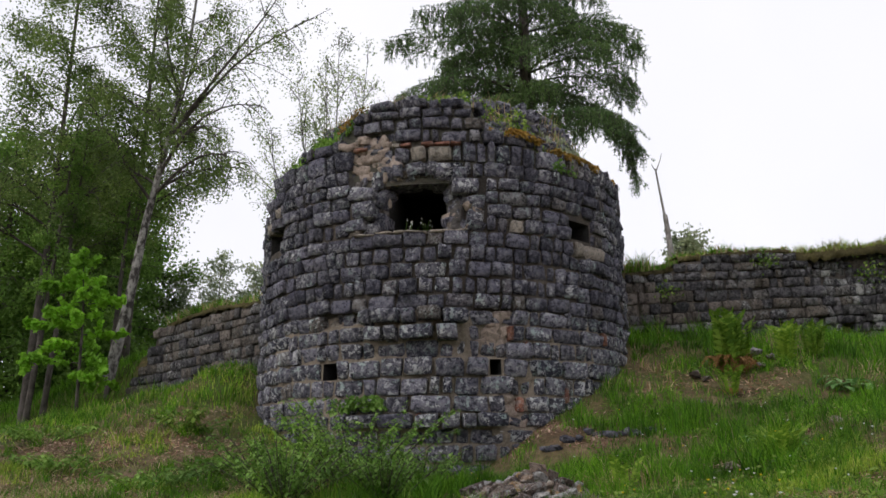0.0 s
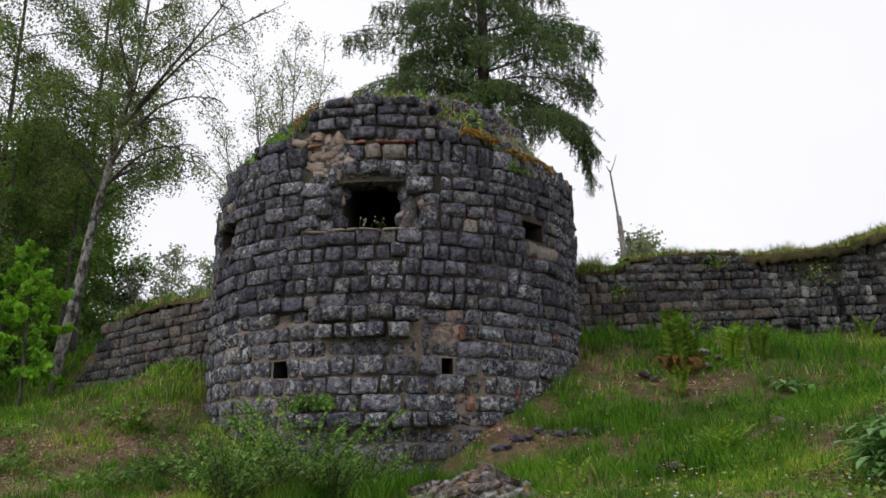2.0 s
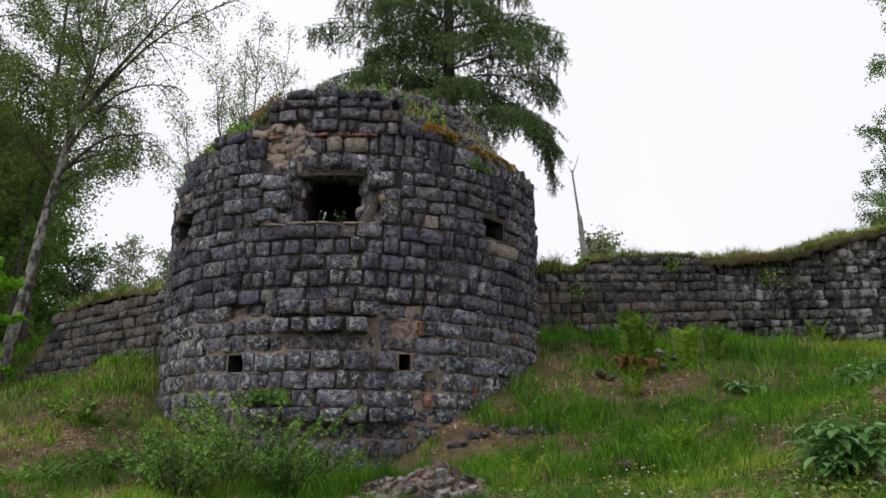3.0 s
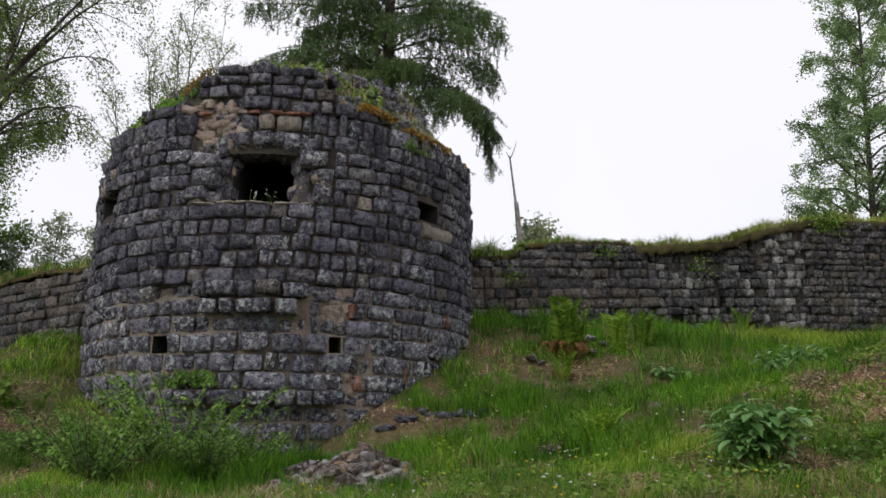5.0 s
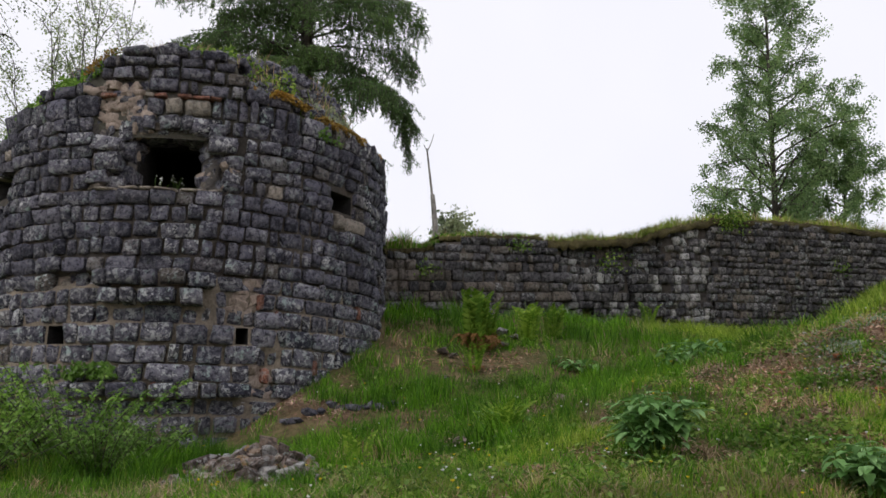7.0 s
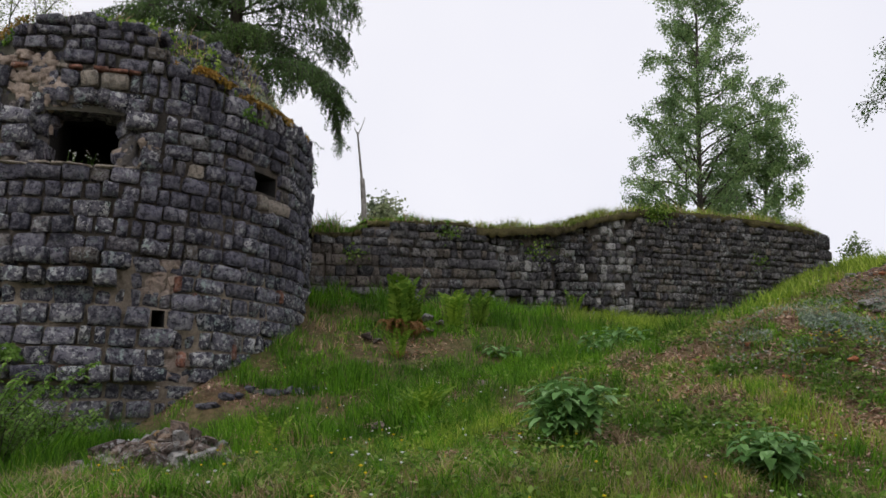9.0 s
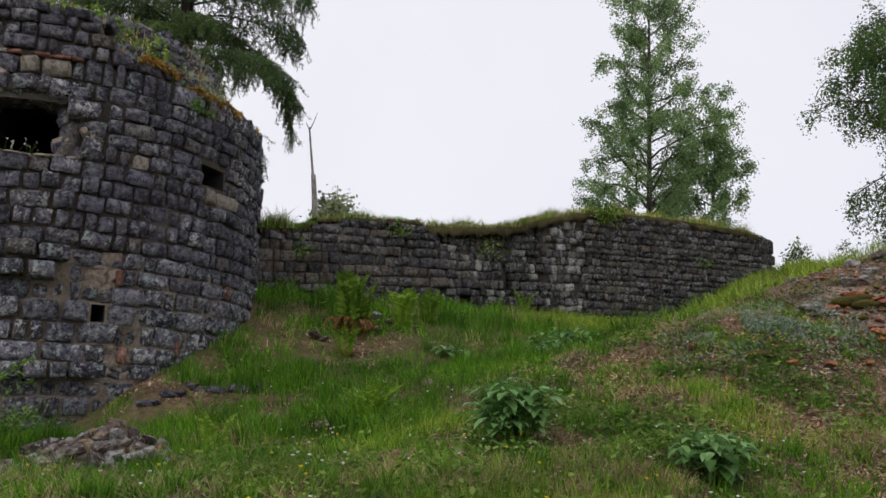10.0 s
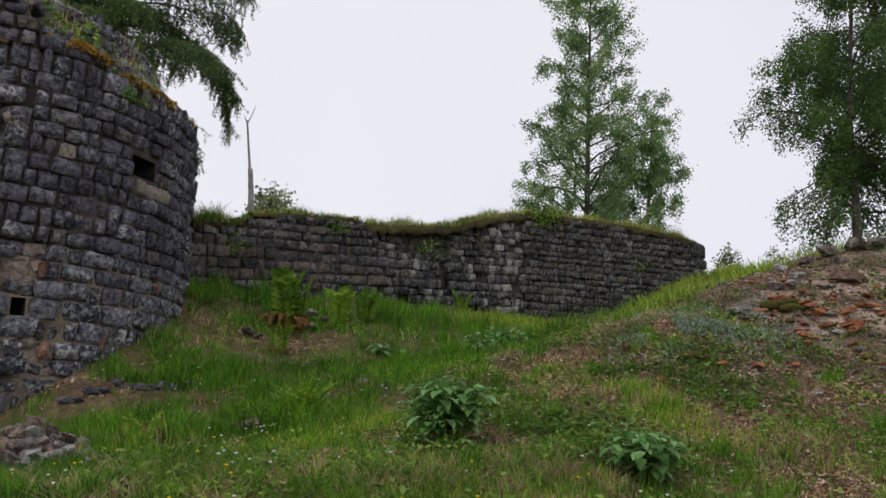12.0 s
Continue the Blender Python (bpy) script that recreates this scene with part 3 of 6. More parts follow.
    # large blocks left standing beside the window, stepped and broken at their ends
    for am, w, zm, h, out in ((-22.5, 7.5, 5.10, 0.21, 0.07), (-22.0, 6.5, 4.88, 0.24, 0.05), (-24.5, 6.0, 4.66, 0.2, 0.03), (-20.5, 5.5, 4.60, 0.17, -0.05),
                              (-17.6, 3.6, 5.03, 0.3, -0.12), (-17.8, 3.8, 4.70, 0.26, -0.12), (6.2, 7.5, 5.15, 0.23, 0.04), (9.5, 4.2, 4.92, 0.22, 0.0), (8.6, 4.6, 4.70, 0.22, 0.02), (9.0, 5.0, 4.57, 0.13, 0.02),
                              (3.2, 3.6, 4.72, 0.34, -0.16), (3.4, 3.2, 5.02, 0.26, -0.18)):
        m = Matrix.Translation(round_point(am, RADIUS + out, zm)) @ Euler((rng.gauss(0, 0.05), rng.gauss(0, 0.05), radians(am))).to_matrix().to_4x4()
        (ragged if out < -0.1 else grown).add(m, (w * 0.0525 - 0.02, 0.34, h - 0.02), False, rng.randrange(10))
    # loose rubble on the top
    for k in range(620):
        a, r = rng.uniform(-90, 95), math.sqrt(rng.uniform(1.6, 8.4))
        if k > 500:
            a, r = rng.uniform(6, 62), rng.uniform(2.0, 2.85)
        elif k > 340:
            a, r = rng.uniform(-52, -20), rng.uniform(2.3, 2.9)
        edge = min(top_z(a) - 0.10, 6.38)
        z = edge + (6.66 + 0.14 * math.cos(radians(a - 25)) - edge) * float(smoothstep(2.97, 2.05, r))
        s = rng.uniform(0.06, 0.17)
        m = Matrix.Translation(round_point(a, r, z + 0.03)) @ Euler((rng.uniform(-0.6, 0.6), rng.uniform(-0.5, 0.5), radians(a) + rng.uniform(-1, 1))).to_matrix().to_4x4()
        ragged.add(m, (s * rng.uniform(1, 1.9), s, s * rng.uniform(0.6, 1)), False, rng.randrange(10))
    lumps = Masonry(tower, RAGGED, EXPOSED, EXPOSED, 0)
    # rubble bedded in the mortar where the facing has fallen
    for a0, a1, z0, z1, slant, count in ((-23.5, -11, 5.30, 5.92, -5.5, 60), (9.5, 18, 2.88, 3.38, 0, 18), (1.6, 9.5, 4.55, 5.24, 0, 26), (15.5, 22, 1.82, 2.28, 0, 16), (-25.5, -16.5, 4.55, 5.27, 0, 30), (-35, -29, 3.24, 3.4, 0, 4)):
        for _ in range(count):
            u, v_ = rng.random(), rng.random()
            aa, zz, s = a0 + (a1 - a0) * u + slant * v_, z0 + (z1 - z0) * v_, rng.uniform(0.07, 0.17)
            r = RADIUS - (0.02 if slant == 0 else -0.03) + min(0.0, face_offset(aa, zz) + 0.02)
            m = Matrix.Translation(round_point(aa, r, zz)) @ Euler((rng.uniform(-0.4, 0.4), rng.uniform(-0.6, 0.6), radians(aa) + rng.uniform(-0.4, 0.4))).to_matrix().to_4x4()
            k = rng.random()
            (pale if k < 0.1 else ragged if k < (0.75 if 4.5 < zz < 5.28 else 0.3) else lumps).add(m, (s * 1.25, 0.16, s * 0.9), False, rng.randrange(10))
    stones.build("stone", "stonework")
    grown.build("stone", "stonework")
    darker.build("stone", "stonework")
    ragged.build("stone", "rough_stonework")
    lumps.build("mortar_lump", "crumbled_mortar")
    pale.build("pale_stone", "pale_stonework")
    bricks.build("brick", "brickwork")
    sill.build("sill_stone", "sill")

    # patches where the facing has fallen and the mortar shows
    def patch(a0, a1, z0, z1, r, slant=0.0, mat=None):
        na_, nz_ = max(4, int((a1 - a0) / 0.8)), max(4, int((z1 - z0) / 0.04))
        v = []
        for j in range(nz_ + 1):
            for i in range(na_ + 1):
                u, t = i / na_, j / nz_
                rim = min(u, 1 - u, t, 1 - t)
                aa = a0 + (a1 - a0) * u + slant * t
                zz = z0 + (z1 - z0) * t
                v.append(round_point(aa, r + 0.05 * noise.noise((aa * 0.35, zz * 7, 7)) + 0.04 * noise.noise((aa * 1.1, zz * 20, 3)) - (0.06 if rim == 0 else 0), zz))
        f = [(j * (na_ + 1) + i, j * (na_ + 1) + i + 1, (j + 1) * (na_ + 1) + i + 1, (j + 1) * (na_ + 1) + i) for j in range(nz_) for i in range(na_)]
        from_arrays("mortar_patch", v, f, mat or EXPOSED, tower, "pale crumbling mortar", smooth=True)

    patch(-23.5, -10.5, 5.28, 5.95, RADIUS - 0.07, -5.5)
    patch(9.3, 18.4, 2.86, 3.40, RADIUS - 0.10)
    patch(-35.5, -28.5, 3.22, 3.42, RADIUS - 0.17)
    patch(1.2, 6.3, 4.52, 5.28, RADIUS - 0.15, 0, JAMB)
    patch(15.0, 22.5, 1.80, 2.30, RADIUS - 0.12)
    patch(-21.5, -16.2, 4.52, 5.28, RADIUS - 0.19, 0, JAMB)
    return tower


RUBBLE_EARTH = mortar_material("rubble_earth", (0.06, 0.06, 0.045), (0.17, 0.155, 0.13))
build_tower()


# ---- ruined walls beside the tower ----
def wall_run(name, a, b, tops, foot, rise, label, seed, height=0.2, near=None, damage=None, thick=0.55, widths=(0.16, 0.22, 0.28, 0.36, 0.5), hollow=None, tan=None):
    """A wall from a to b, its face towards the camera: core, facing courses that climb by rise a metre, ragged top."""
    rng = random.Random(seed)
    ax = Vector((b[0] - a[0], b[1] - a[1], 0))
    length = ax.length
    ax.normalize()
    inward = Vector((-ax.y, ax.x, 0))
    ts, tz = zip(*tops)
    owner = thing(name, a[0], a[1], foot, label, "wall", kind="structure")
    turn_ = math.atan2(ax.y, ax.x)
    n = int(length / 0.12)
    v, f = [], []
    for i in range(n + 1):
        s = length * i / n
        t = float(np.interp(s, ts, tz)) - 0.10
        p = Vector((a[0], a[1], 0)) + ax * s
        for k, (d, z) in enumerate(((0.05, foot), (0.05, t), (thick, t + 0.02), (thick, foot))):
            if damage and k < 2 and damage[0] < s < damage[1]:
                d += 0.19 if hollow and hollow[0] < s < hollow[1] else 0.05
            v.append((p.x + inward.x * d, p.y + inward.y * d, z + (0.04 * noise.noise((s * 3, k, 0)) if k in (1, 2) else 0)))
        if i:
            for k in range(3):
                q = (i - 1) * 4 + k
                f.append((q, q + 4, q + 5, q + 1))
    f += [(3, 2, 1, 0), (n * 4, n * 4 + 1, n * 4 + 2, n * 4 + 3)]
    from_arrays("core", v, f, MORTAR, owner, "old mortar behind the facing")
    stones = Masonry(owner, BLOCKS, WALL_STONE, WALL_REST)
    rag = Masonry(owner, RAGGED, WALL_STONE, WALL_REST, 0)
    worn_stones = Masonry(owner, RAGGED, WALL_WORN, WALL_WORN, 0)
    light = Masonry(owner, RAGGED, PALE, PALE_GREY, 0)
    brown = Masonry(owner, BLOCKS, BROWN_STONE, BROWN_STONE, 0)
    z = foot
    while z < max(tz) + 0.3:
        h = height * rng.uniform(0.8, 1.2)
        s = -rng.uniform(0, 0.2)
        while s < length - 0.06:
            w = rng.choice(widths) * rng.uniform(0.75, 1.0)
            worn = damage and damage[0] < s < damage[1]
            if worn:
                w *= 0.72
            w = min(w, length - s)
            sm = s + w / 2
            zm = z + h / 2 + rise * sm
            s += w
            if zm > float(np.interp(sm, ts, tz)) - 0.05 + rng.uniform(-0.05, 0.05):
                continue
            if worn and rng.random() < 0.08:
                continue
            out = rng.gauss(0, 0.02) - (0.05 if worn else 0)
            if hollow and hollow[0] < sm < hollow[1] and zm > hollow[2]:
                out -= 0.14
            p = Vector((a[0], a[1], 0)) + ax * sm - inward * (out + 0.015)
            m = Matrix.Translation((p.x, p.y, zm + rng.gauss(0, 0.012 if worn else 0.006))) @ Euler((rng.gauss(0, 0.06), rng.gauss(0, 0.08 if worn else 0.03) - math.atan(rise), turn_ + rng.gauss(0, 0.04))).to_matrix().to_4x4()
            size = (max(w - rng.uniform(0.012, 0.04), 0.06), 0.2, h - rng.uniform(0.006, 0.028))
            if tan and sm < tan[0] and zm < tan[1] and rng.random() < (0.6 if tan[0] < 3 else 0.3):
                brown.add(m, size, False, rng.randrange(10))
            elif worn and rng.random() < 0.8:
                (light if rng.random() < (0.5 if 7.4 < sm < 8.2 else 0.10) else worn_stones if rng.random() < 0.55 else rag).add(m, size, False, rng.randrange(10))
            elif rng.random() < 0.14:
                brown.add(m, size, False, rng.randrange(10))
            elif rng.random() < (0.45 if height > 0.17 else 0.7):
                (rag if rng.random() < 0.4 else worn_stones).add(m, size, False, rng.randrange(10))
            else:
                stones.add(m, size, near is None or near[0] < sm < near[1], rng.randrange(14))
        z += h
    stones.build()
    rag.build("stone", "rough_stonework")
    worn_stones.build("stone", "worn_stonework")
    light.build("pale_stone", "pale_stonework")
    brown.build("brown_stone", "brown_stonework")
    return owner


PALE_GREY = rock_material("pale_grey_stone", (0.22, 0.215, 0.21), (0.37, 0.36, 0.345), (0.50, 0.48, 0.45), 0.5, 0.0, True)
BROWN_STONE = rock_material("brown_wall_stone", (0.075, 0.065, 0.058), (0.145, 0.122, 0.105), (0.26, 0.225, 0.195), 0.25, 0.2, True)
wall_run("wall_east", (3.15, 14.36), (11.3, 16.4), [(0, 4.62), (0.9, 4.72), (1.3, 5.02), (2.2, 5.14), (3.4, 5.28), (3.8, 5.24), (4.9, 5.36), (6.1, 5.54), (6.7, 5.80), (8.24, 6.22), (9, 6.3)],
         2.3, 0.077, "ruined wall of dark stone blocks with grass on top", 21, 0.185, (0.0, 6.5), (3.9, 9.0), hollow=(3.95, 7.0, 4.72), tan=(1.5, 4.45))
wall_run("wall_east_end", (11.3, 16.4), (17.35, 16.7), [(0, 6.24), (1.2, 6.30), (2.3, 6.33), (3.7, 6.32), (5.1, 6.26), (5.8, 6.18), (6.1, 5.95)],
         2.6, 0.02, "dark wall section of small stones under a turf cap", 22, 0.16, (0.3, 6.0), None, 0.6, (0.14, 0.18, 0.24, 0.32))
wall_run("wall_west", (-7.6, 19.7), (-3.0, 14.8), [(0, 2.9), (0.3, 3.05), (0.32, 3.3), (0.7, 3.35), (0.72, 3.62), (1.1, 3.7), (1.12, 3.95), (1.5, 4.05), (1.55, 4.3), (2.0, 4.36), (3.7, 4.46), (5.2, 4.42), (6.7, 4.3)],
         2.0, 0.0, "ruined wall stub of dark stone with crumbling stepped end", 23, 0.19, tan=(6.8, 4.5), widths=(0.24, 0.32, 0.42, 0.55))
# squared block at the broken end of the wall
end_block = Masonry(bpy.data.objects["wall_east_end"], BLOCKS, WALL_STONE, WALL_REST)
for bx, bz, bw, bh in ((17.12, 5.98, 0.52, 0.42), (17.2, 5.62, 0.42, 0.28), (17.15, 5.36, 0.5, 0.22)):
    end_block.add(Matrix.Translation((bx, 16.60, bz)) @ Euler((0, 0.03, 0.08)).to_matrix().to_4x4(), (bw, 0.4, bh), True, 3)
end_block.build("quoin")


# ---- trees and plants ----
def tube(points, radii, sides, vs, fs, base):
    """Adds a tapering tube along points; returns the next free vertex number."""
    pts = np.asarray(points, float)
    n = len(pts)
    way = np.gradient(pts, axis=0)
    way /= np.linalg.norm(way, axis=1, keepdims=True) + 1e-9
    ref = np.where(np.abs(way[:, 2:]) > 0.9, np.array([[1.0, 0, 0]]), np.array([[0, 0, 1.0]]))
    u = np.cross(way, ref)
    u /= np.linalg.norm(u, axis=1, keepdims=True) + 1e-9
    w = np.cross(way, u)
    t = np.arange(sides) * 2 * np.pi / sides
    ring = pts[:, None] + np.asarray(radii)[:, None, None] * (np.cos(t)[None, :, None] * u[:, None] + np.sin(t)[None, :, None] * w[:, None])
    vs.append(ring.reshape(-1, 3))
    i = np.arange(n - 1)[:, None] * sides
    k = np.arange(sides)[None]
    k2 = (k + 1) % sides
    fs.append((base + np.stack([i + k, i + k2, i + sides + k2, i + sides + k], -1)).reshape(-1, 4))
    return base + n * sides


def spline(points, n):
    pts = np.asarray(points, float)
    t = np.linspace(0, 1, len(pts))
    f = np.linspace(0, 1, n)
    out = np.stack([np.interp(f, t, pts[:, k]) for k in range(3)], -1)
    for _ in range(2):
        out[1:-1] = 0.25 * out[:-2] + 0.5 * out[1:-1] + 0.25 * out[2:]
    return out


def leaf_quads(centres, length, width, rng, hang=0.0, flat=0.0):
    """Pointed leaves, each a four-cornered face with a slight fold."""
    n = len(centres)
    d = rng.normal(size=(n, 3))
    d[:, 2] = d[:, 2] * (1 - flat) - hang
    d /= np.linalg.norm(d, axis=1, keepdims=True)
    e = rng.normal(size=(n, 3))
    e -= (e * d).sum(1, keepdims=True) * d
    e /= np.linalg.norm(e, axis=1, keepdims=True) + 1e-9
    if flat:
        e[:, 2] *= 1 - flat
    s = rng.uniform(0.65, 1.25, (n, 1))
    a = centres - d * length * s * 0.5
    b = centres + d * length * s * 0.5
    m = centres - d * length * s * 0.08
    v = np.stack([a, m + e * width * s * 0.5, b, m - e * width * s * 0.5], 1).reshape(-1, 3)
    f = np.arange(4 * n).reshape(-1, 4)
    return v, f


def grow_tree(name, label, trunk, r0, limbs, start, reach, rise, droop, twigs, leaves, leaf, bark, foliage, seed,
              hang=0.0, spread=0.12, twig_len=0.4, group="", wiggle=0.10, sided=0.0, leaf_hang=0.4, boughs=(), limb_bark=None):
    """A tree: tapered trunk with limbs and twigs, and a crown of single leaves; boughs are limbs of a given line."""
    rng = np.random.default_rng(seed)
    tr = spline(trunk, 16)
    owner = thing(name, *tr[0], label, "tree", group)
    vs, fs, n = [], [], 0
    f = np.linspace(0, 1, 16)
    tube(tr, r0 * (1 - 0.88 * f), 8, vs, fs, n)
    from_arrays("trunk", np.concatenate(vs), np.concatenate(fs), bark, owner, smooth=True)
    vs, fs = [], []
    centres = []
    az = rng.uniform(0, 6.28)
    lines = []
    for k in range(limbs + len(boughs)):
        g = start + (1 - start) * (k + rng.random()) / limbs
        p = np.array([np.interp(g, f, tr[:, c]) for c in range(3)])
        az += 2.4 + rng.normal(0, 0.35)
        length = reach(g) * rng.uniform(0.7, 1.15) * (1 + sided * math.cos(az))
        if length < 0.1 and k < limbs:
            continue
        up = rise * rng.uniform(0.6, 1.3)
        d = np.array([math.cos(az), math.sin(az), up])
        d /= np.linalg.norm(d)
        pts, m = [p], 7
        for j in range(m):
            p = p + d * length / m
            d = d + rng.normal(0, wiggle, 3) + np.array([0, 0, -droop / m])
            d /= np.linalg.norm(d)
            pts.append(p)
        r = max(r0 * (1 - 0.88 * g) * 0.5, 0.012)
        if k >= limbs:
            pts = list(spline(boughs[k - limbs], m + 1))
            length, r = float(np.linalg.norm(pts[-1] - pts[0])), 0.32 * r0
        n = tube(pts, np.linspace(r, 0.006, m + 1), 5, vs, fs, n)
        lines.append((np.array(pts), length, 0.5 if k < limbs else 0.2))
        for _ in range(twigs):
            t = rng.uniform(0.2, 1.0)
            q = np.array([np.interp(t * m, range(m + 1), np.array(pts)[:, c]) for c in range(3)])
            e = (pts[min(int(t * m) + 1, m)] - pts[min(int(t * m), m - 1)])
            e = e / (np.linalg.norm(e) + 1e-9) * 0.6 + rng.normal(0, 0.6, 3)
            e /= np.linalg.norm(e) + 1e-9
            tl = length * twig_len * rng.uniform(0.5, 1.1) * (1.15 - 0.6 * t)
            tp = [q]
            for j in range(4):
                q = q + e * tl / 4
                e = e + np.array([0, 0, -(droop * 0.5 + hang) / 4]) + rng.normal(0, 0.12, 3)
                e /= np.linalg.norm(e)
                tp.append(q)
            n = tube(tp, np.linspace(min(r * 0.4, 0.018), 0.003, 5), 3, vs, fs, n)
            lines.append((np.array(tp), tl, 1.0 if k < limbs else 0.5))
    from_arrays("branchwork", np.concatenate(vs), np.concatenate(fs), limb_bark or bark, owner, smooth=True)["kind"] = "stuff"
    weight = np.array([w * l for _, l, w in lines])
    pick = rng.choice(len(lines), leaves, p=weight / weight.sum())
    t = rng.uniform(0.15, 1.0, leaves)
    arr = np.stack([np.stack([np.interp(np.linspace(0, 1, 8), np.linspace(0, 1, len(l)), l[:, c]) for c in range(3)], -1) for l, _, _ in lines])
    x = t * 7
    i = np.clip(x.astype(int), 0, 6)
    c = arr[pick, i] + (arr[pick, i + 1] - arr[pick, i]) * (x - i)[:, None]
    c = c + rng.normal(0, spread, (leaves, 3))
    c[:, 2] -= rng.uniform(0, 1, leaves) * hang * 0.35
    v, q = leaf_quads(c, leaf[0], leaf[1], rng, leaf_hang)
    from_arrays("crown", v, q, foliage, owner)
    return owner


def dome(low, peak, where, top=0.15):
    """Reach of the limbs by height up the trunk: low at the start, peak at where, top at the tip."""
    return lambda g: float(np.interp(g, [0, where, 1], [low, peak, top]))


def build_larch(x, y, foot, top, reach, boughs, seed):
    """A larch: level limbs in whorls, flat sprays of branchlets beside them, and thin twigs that hang from all of it."""
    rng = np.random.default_rng(seed)
    owner = thing("larch_tree", x, y, foot, "tall dark green larch with level tiers of drooping boughs", "tree")
    vs, fs = [], []
    tube(spline([(x, y, foot), (x + 0.03, y, 0.5 * (foot + top)), (x, y, top)], 12), np.linspace(0.24, 0.03, 12), 8, vs, fs, 0)
    from_arrays("trunk", np.concatenate(vs), np.concatenate(fs), DARK_BARK, owner, smooth=True)
    limbs = [spline(b, 14) for b in boughs]
    z, az = 8.3, 0.4
    while z < top - 0.4:
        for _ in range(3):
            az += 2.1 + rng.normal(0, 0.4)
            length = reach * (1 - 0.78 * (z - 8) / (top - 8)) * rng.uniform(0.7, 1.08)
            out = np.array([math.cos(az), math.sin(az), 0.0])
            p0 = np.array([x, y, z + rng.normal(0, 0.12)])
            up = rng.uniform(0.0, 0.10)
            limbs.append(spline([p0, p0 + out * length * 0.35 + [0, 0, up * length], p0 + out * length * 0.7 + [0, 0, (up - 0.05) * length], p0 + out * length + [0, 0, (up - 0.20) * length]], 14))
        z += rng.uniform(0.36, 0.56)
    vs, fs, n, lines = [], [], 0, []

    def line(pts, r):
        nonlocal n
        n = tube(pts, np.linspace(r, 0.004, len(pts)), 3 if r < 0.02 else 5, vs, fs, n)
        lines.append(np.stack([np.interp(np.linspace(0, 1, 8), np.linspace(0, 1, len(pts)), np.asarray(pts)[:, c]) for c in range(3)], -1))

    def hanging(p, length):
        q = np.array(p)
        d = np.array([rng.normal(0, 0.25), rng.normal(0, 0.25), -1.0])
        line([q, q + d * length * 0.5, q + d * length + rng.normal(0, 0.03, 3)], 0.005)

    for pts in limbs:
        length = float(np.linalg.norm(np.diff(pts, axis=0), axis=1).sum())
        line(pts, 0.012 + 0.007 * length)
        count = int(length / 0.085)
        for k in range(count):
            t = 0.12 + 0.88 * (k + rng.random()) / count
            i = min(int(t * 13), 12)
            p = pts[i] + (pts[i + 1] - pts[i]) * (t * 13 - i)
            d = pts[i + 1] - pts[i]
            d = d / (np.linalg.norm(d) + 1e-9)
            side = np.cross(d, [0, 0, 1.0]) * (1 if k % 2 else -1)
            w = (0.20 + 0.62 * math.sin(math.pi * min(t * 1.1, 1)) ** 0.7) * rng.uniform(0.5, 1.1) * min(1.0, length / 2.5)
            q = p + (d * 0.55 + side) * w * 0.6 + [0, 0, -0.05 * w]
            e = p + (d * 0.9 + side) * w + [0, 0, -0.30 * w]
            line([p, q, e], 0.008)
            for _ in range(4):
                hanging(p + (e - p) * rng.uniform(0.1, 1.0) + rng.normal(0, 0.02, 3), rng.uniform(0.12, 0.5) * (0.6 + 0.6 * t))
    from_arrays("branchwork", np.concatenate(vs), np.concatenate(fs), DARK_BARK, owner, smooth=True)["kind"] = "stuff"
    arr = np.stack(lines)
    weight = np.linalg.norm(arr[:, -1] - arr[:, 0], axis=1) + 0.05
    leaves = 230000
    pick = rng.choice(len(arr), leaves, p=weight / weight.sum())
    u = rng.uniform(0.05, 1.0, leaves) * 7
    i = np.clip(u.astype(int), 0, 6)
    c = arr[pick, i] + (arr[pick, i + 1] - arr[pick, i]) * (u - i)[:, None] + rng.normal(0, 0.022, (leaves, 3))
    v, q = leaf_quads(c, 0.075, 0.018, rng, 0.6)
    from_arrays("crown", v, q, LARCH_LEAF, owner)


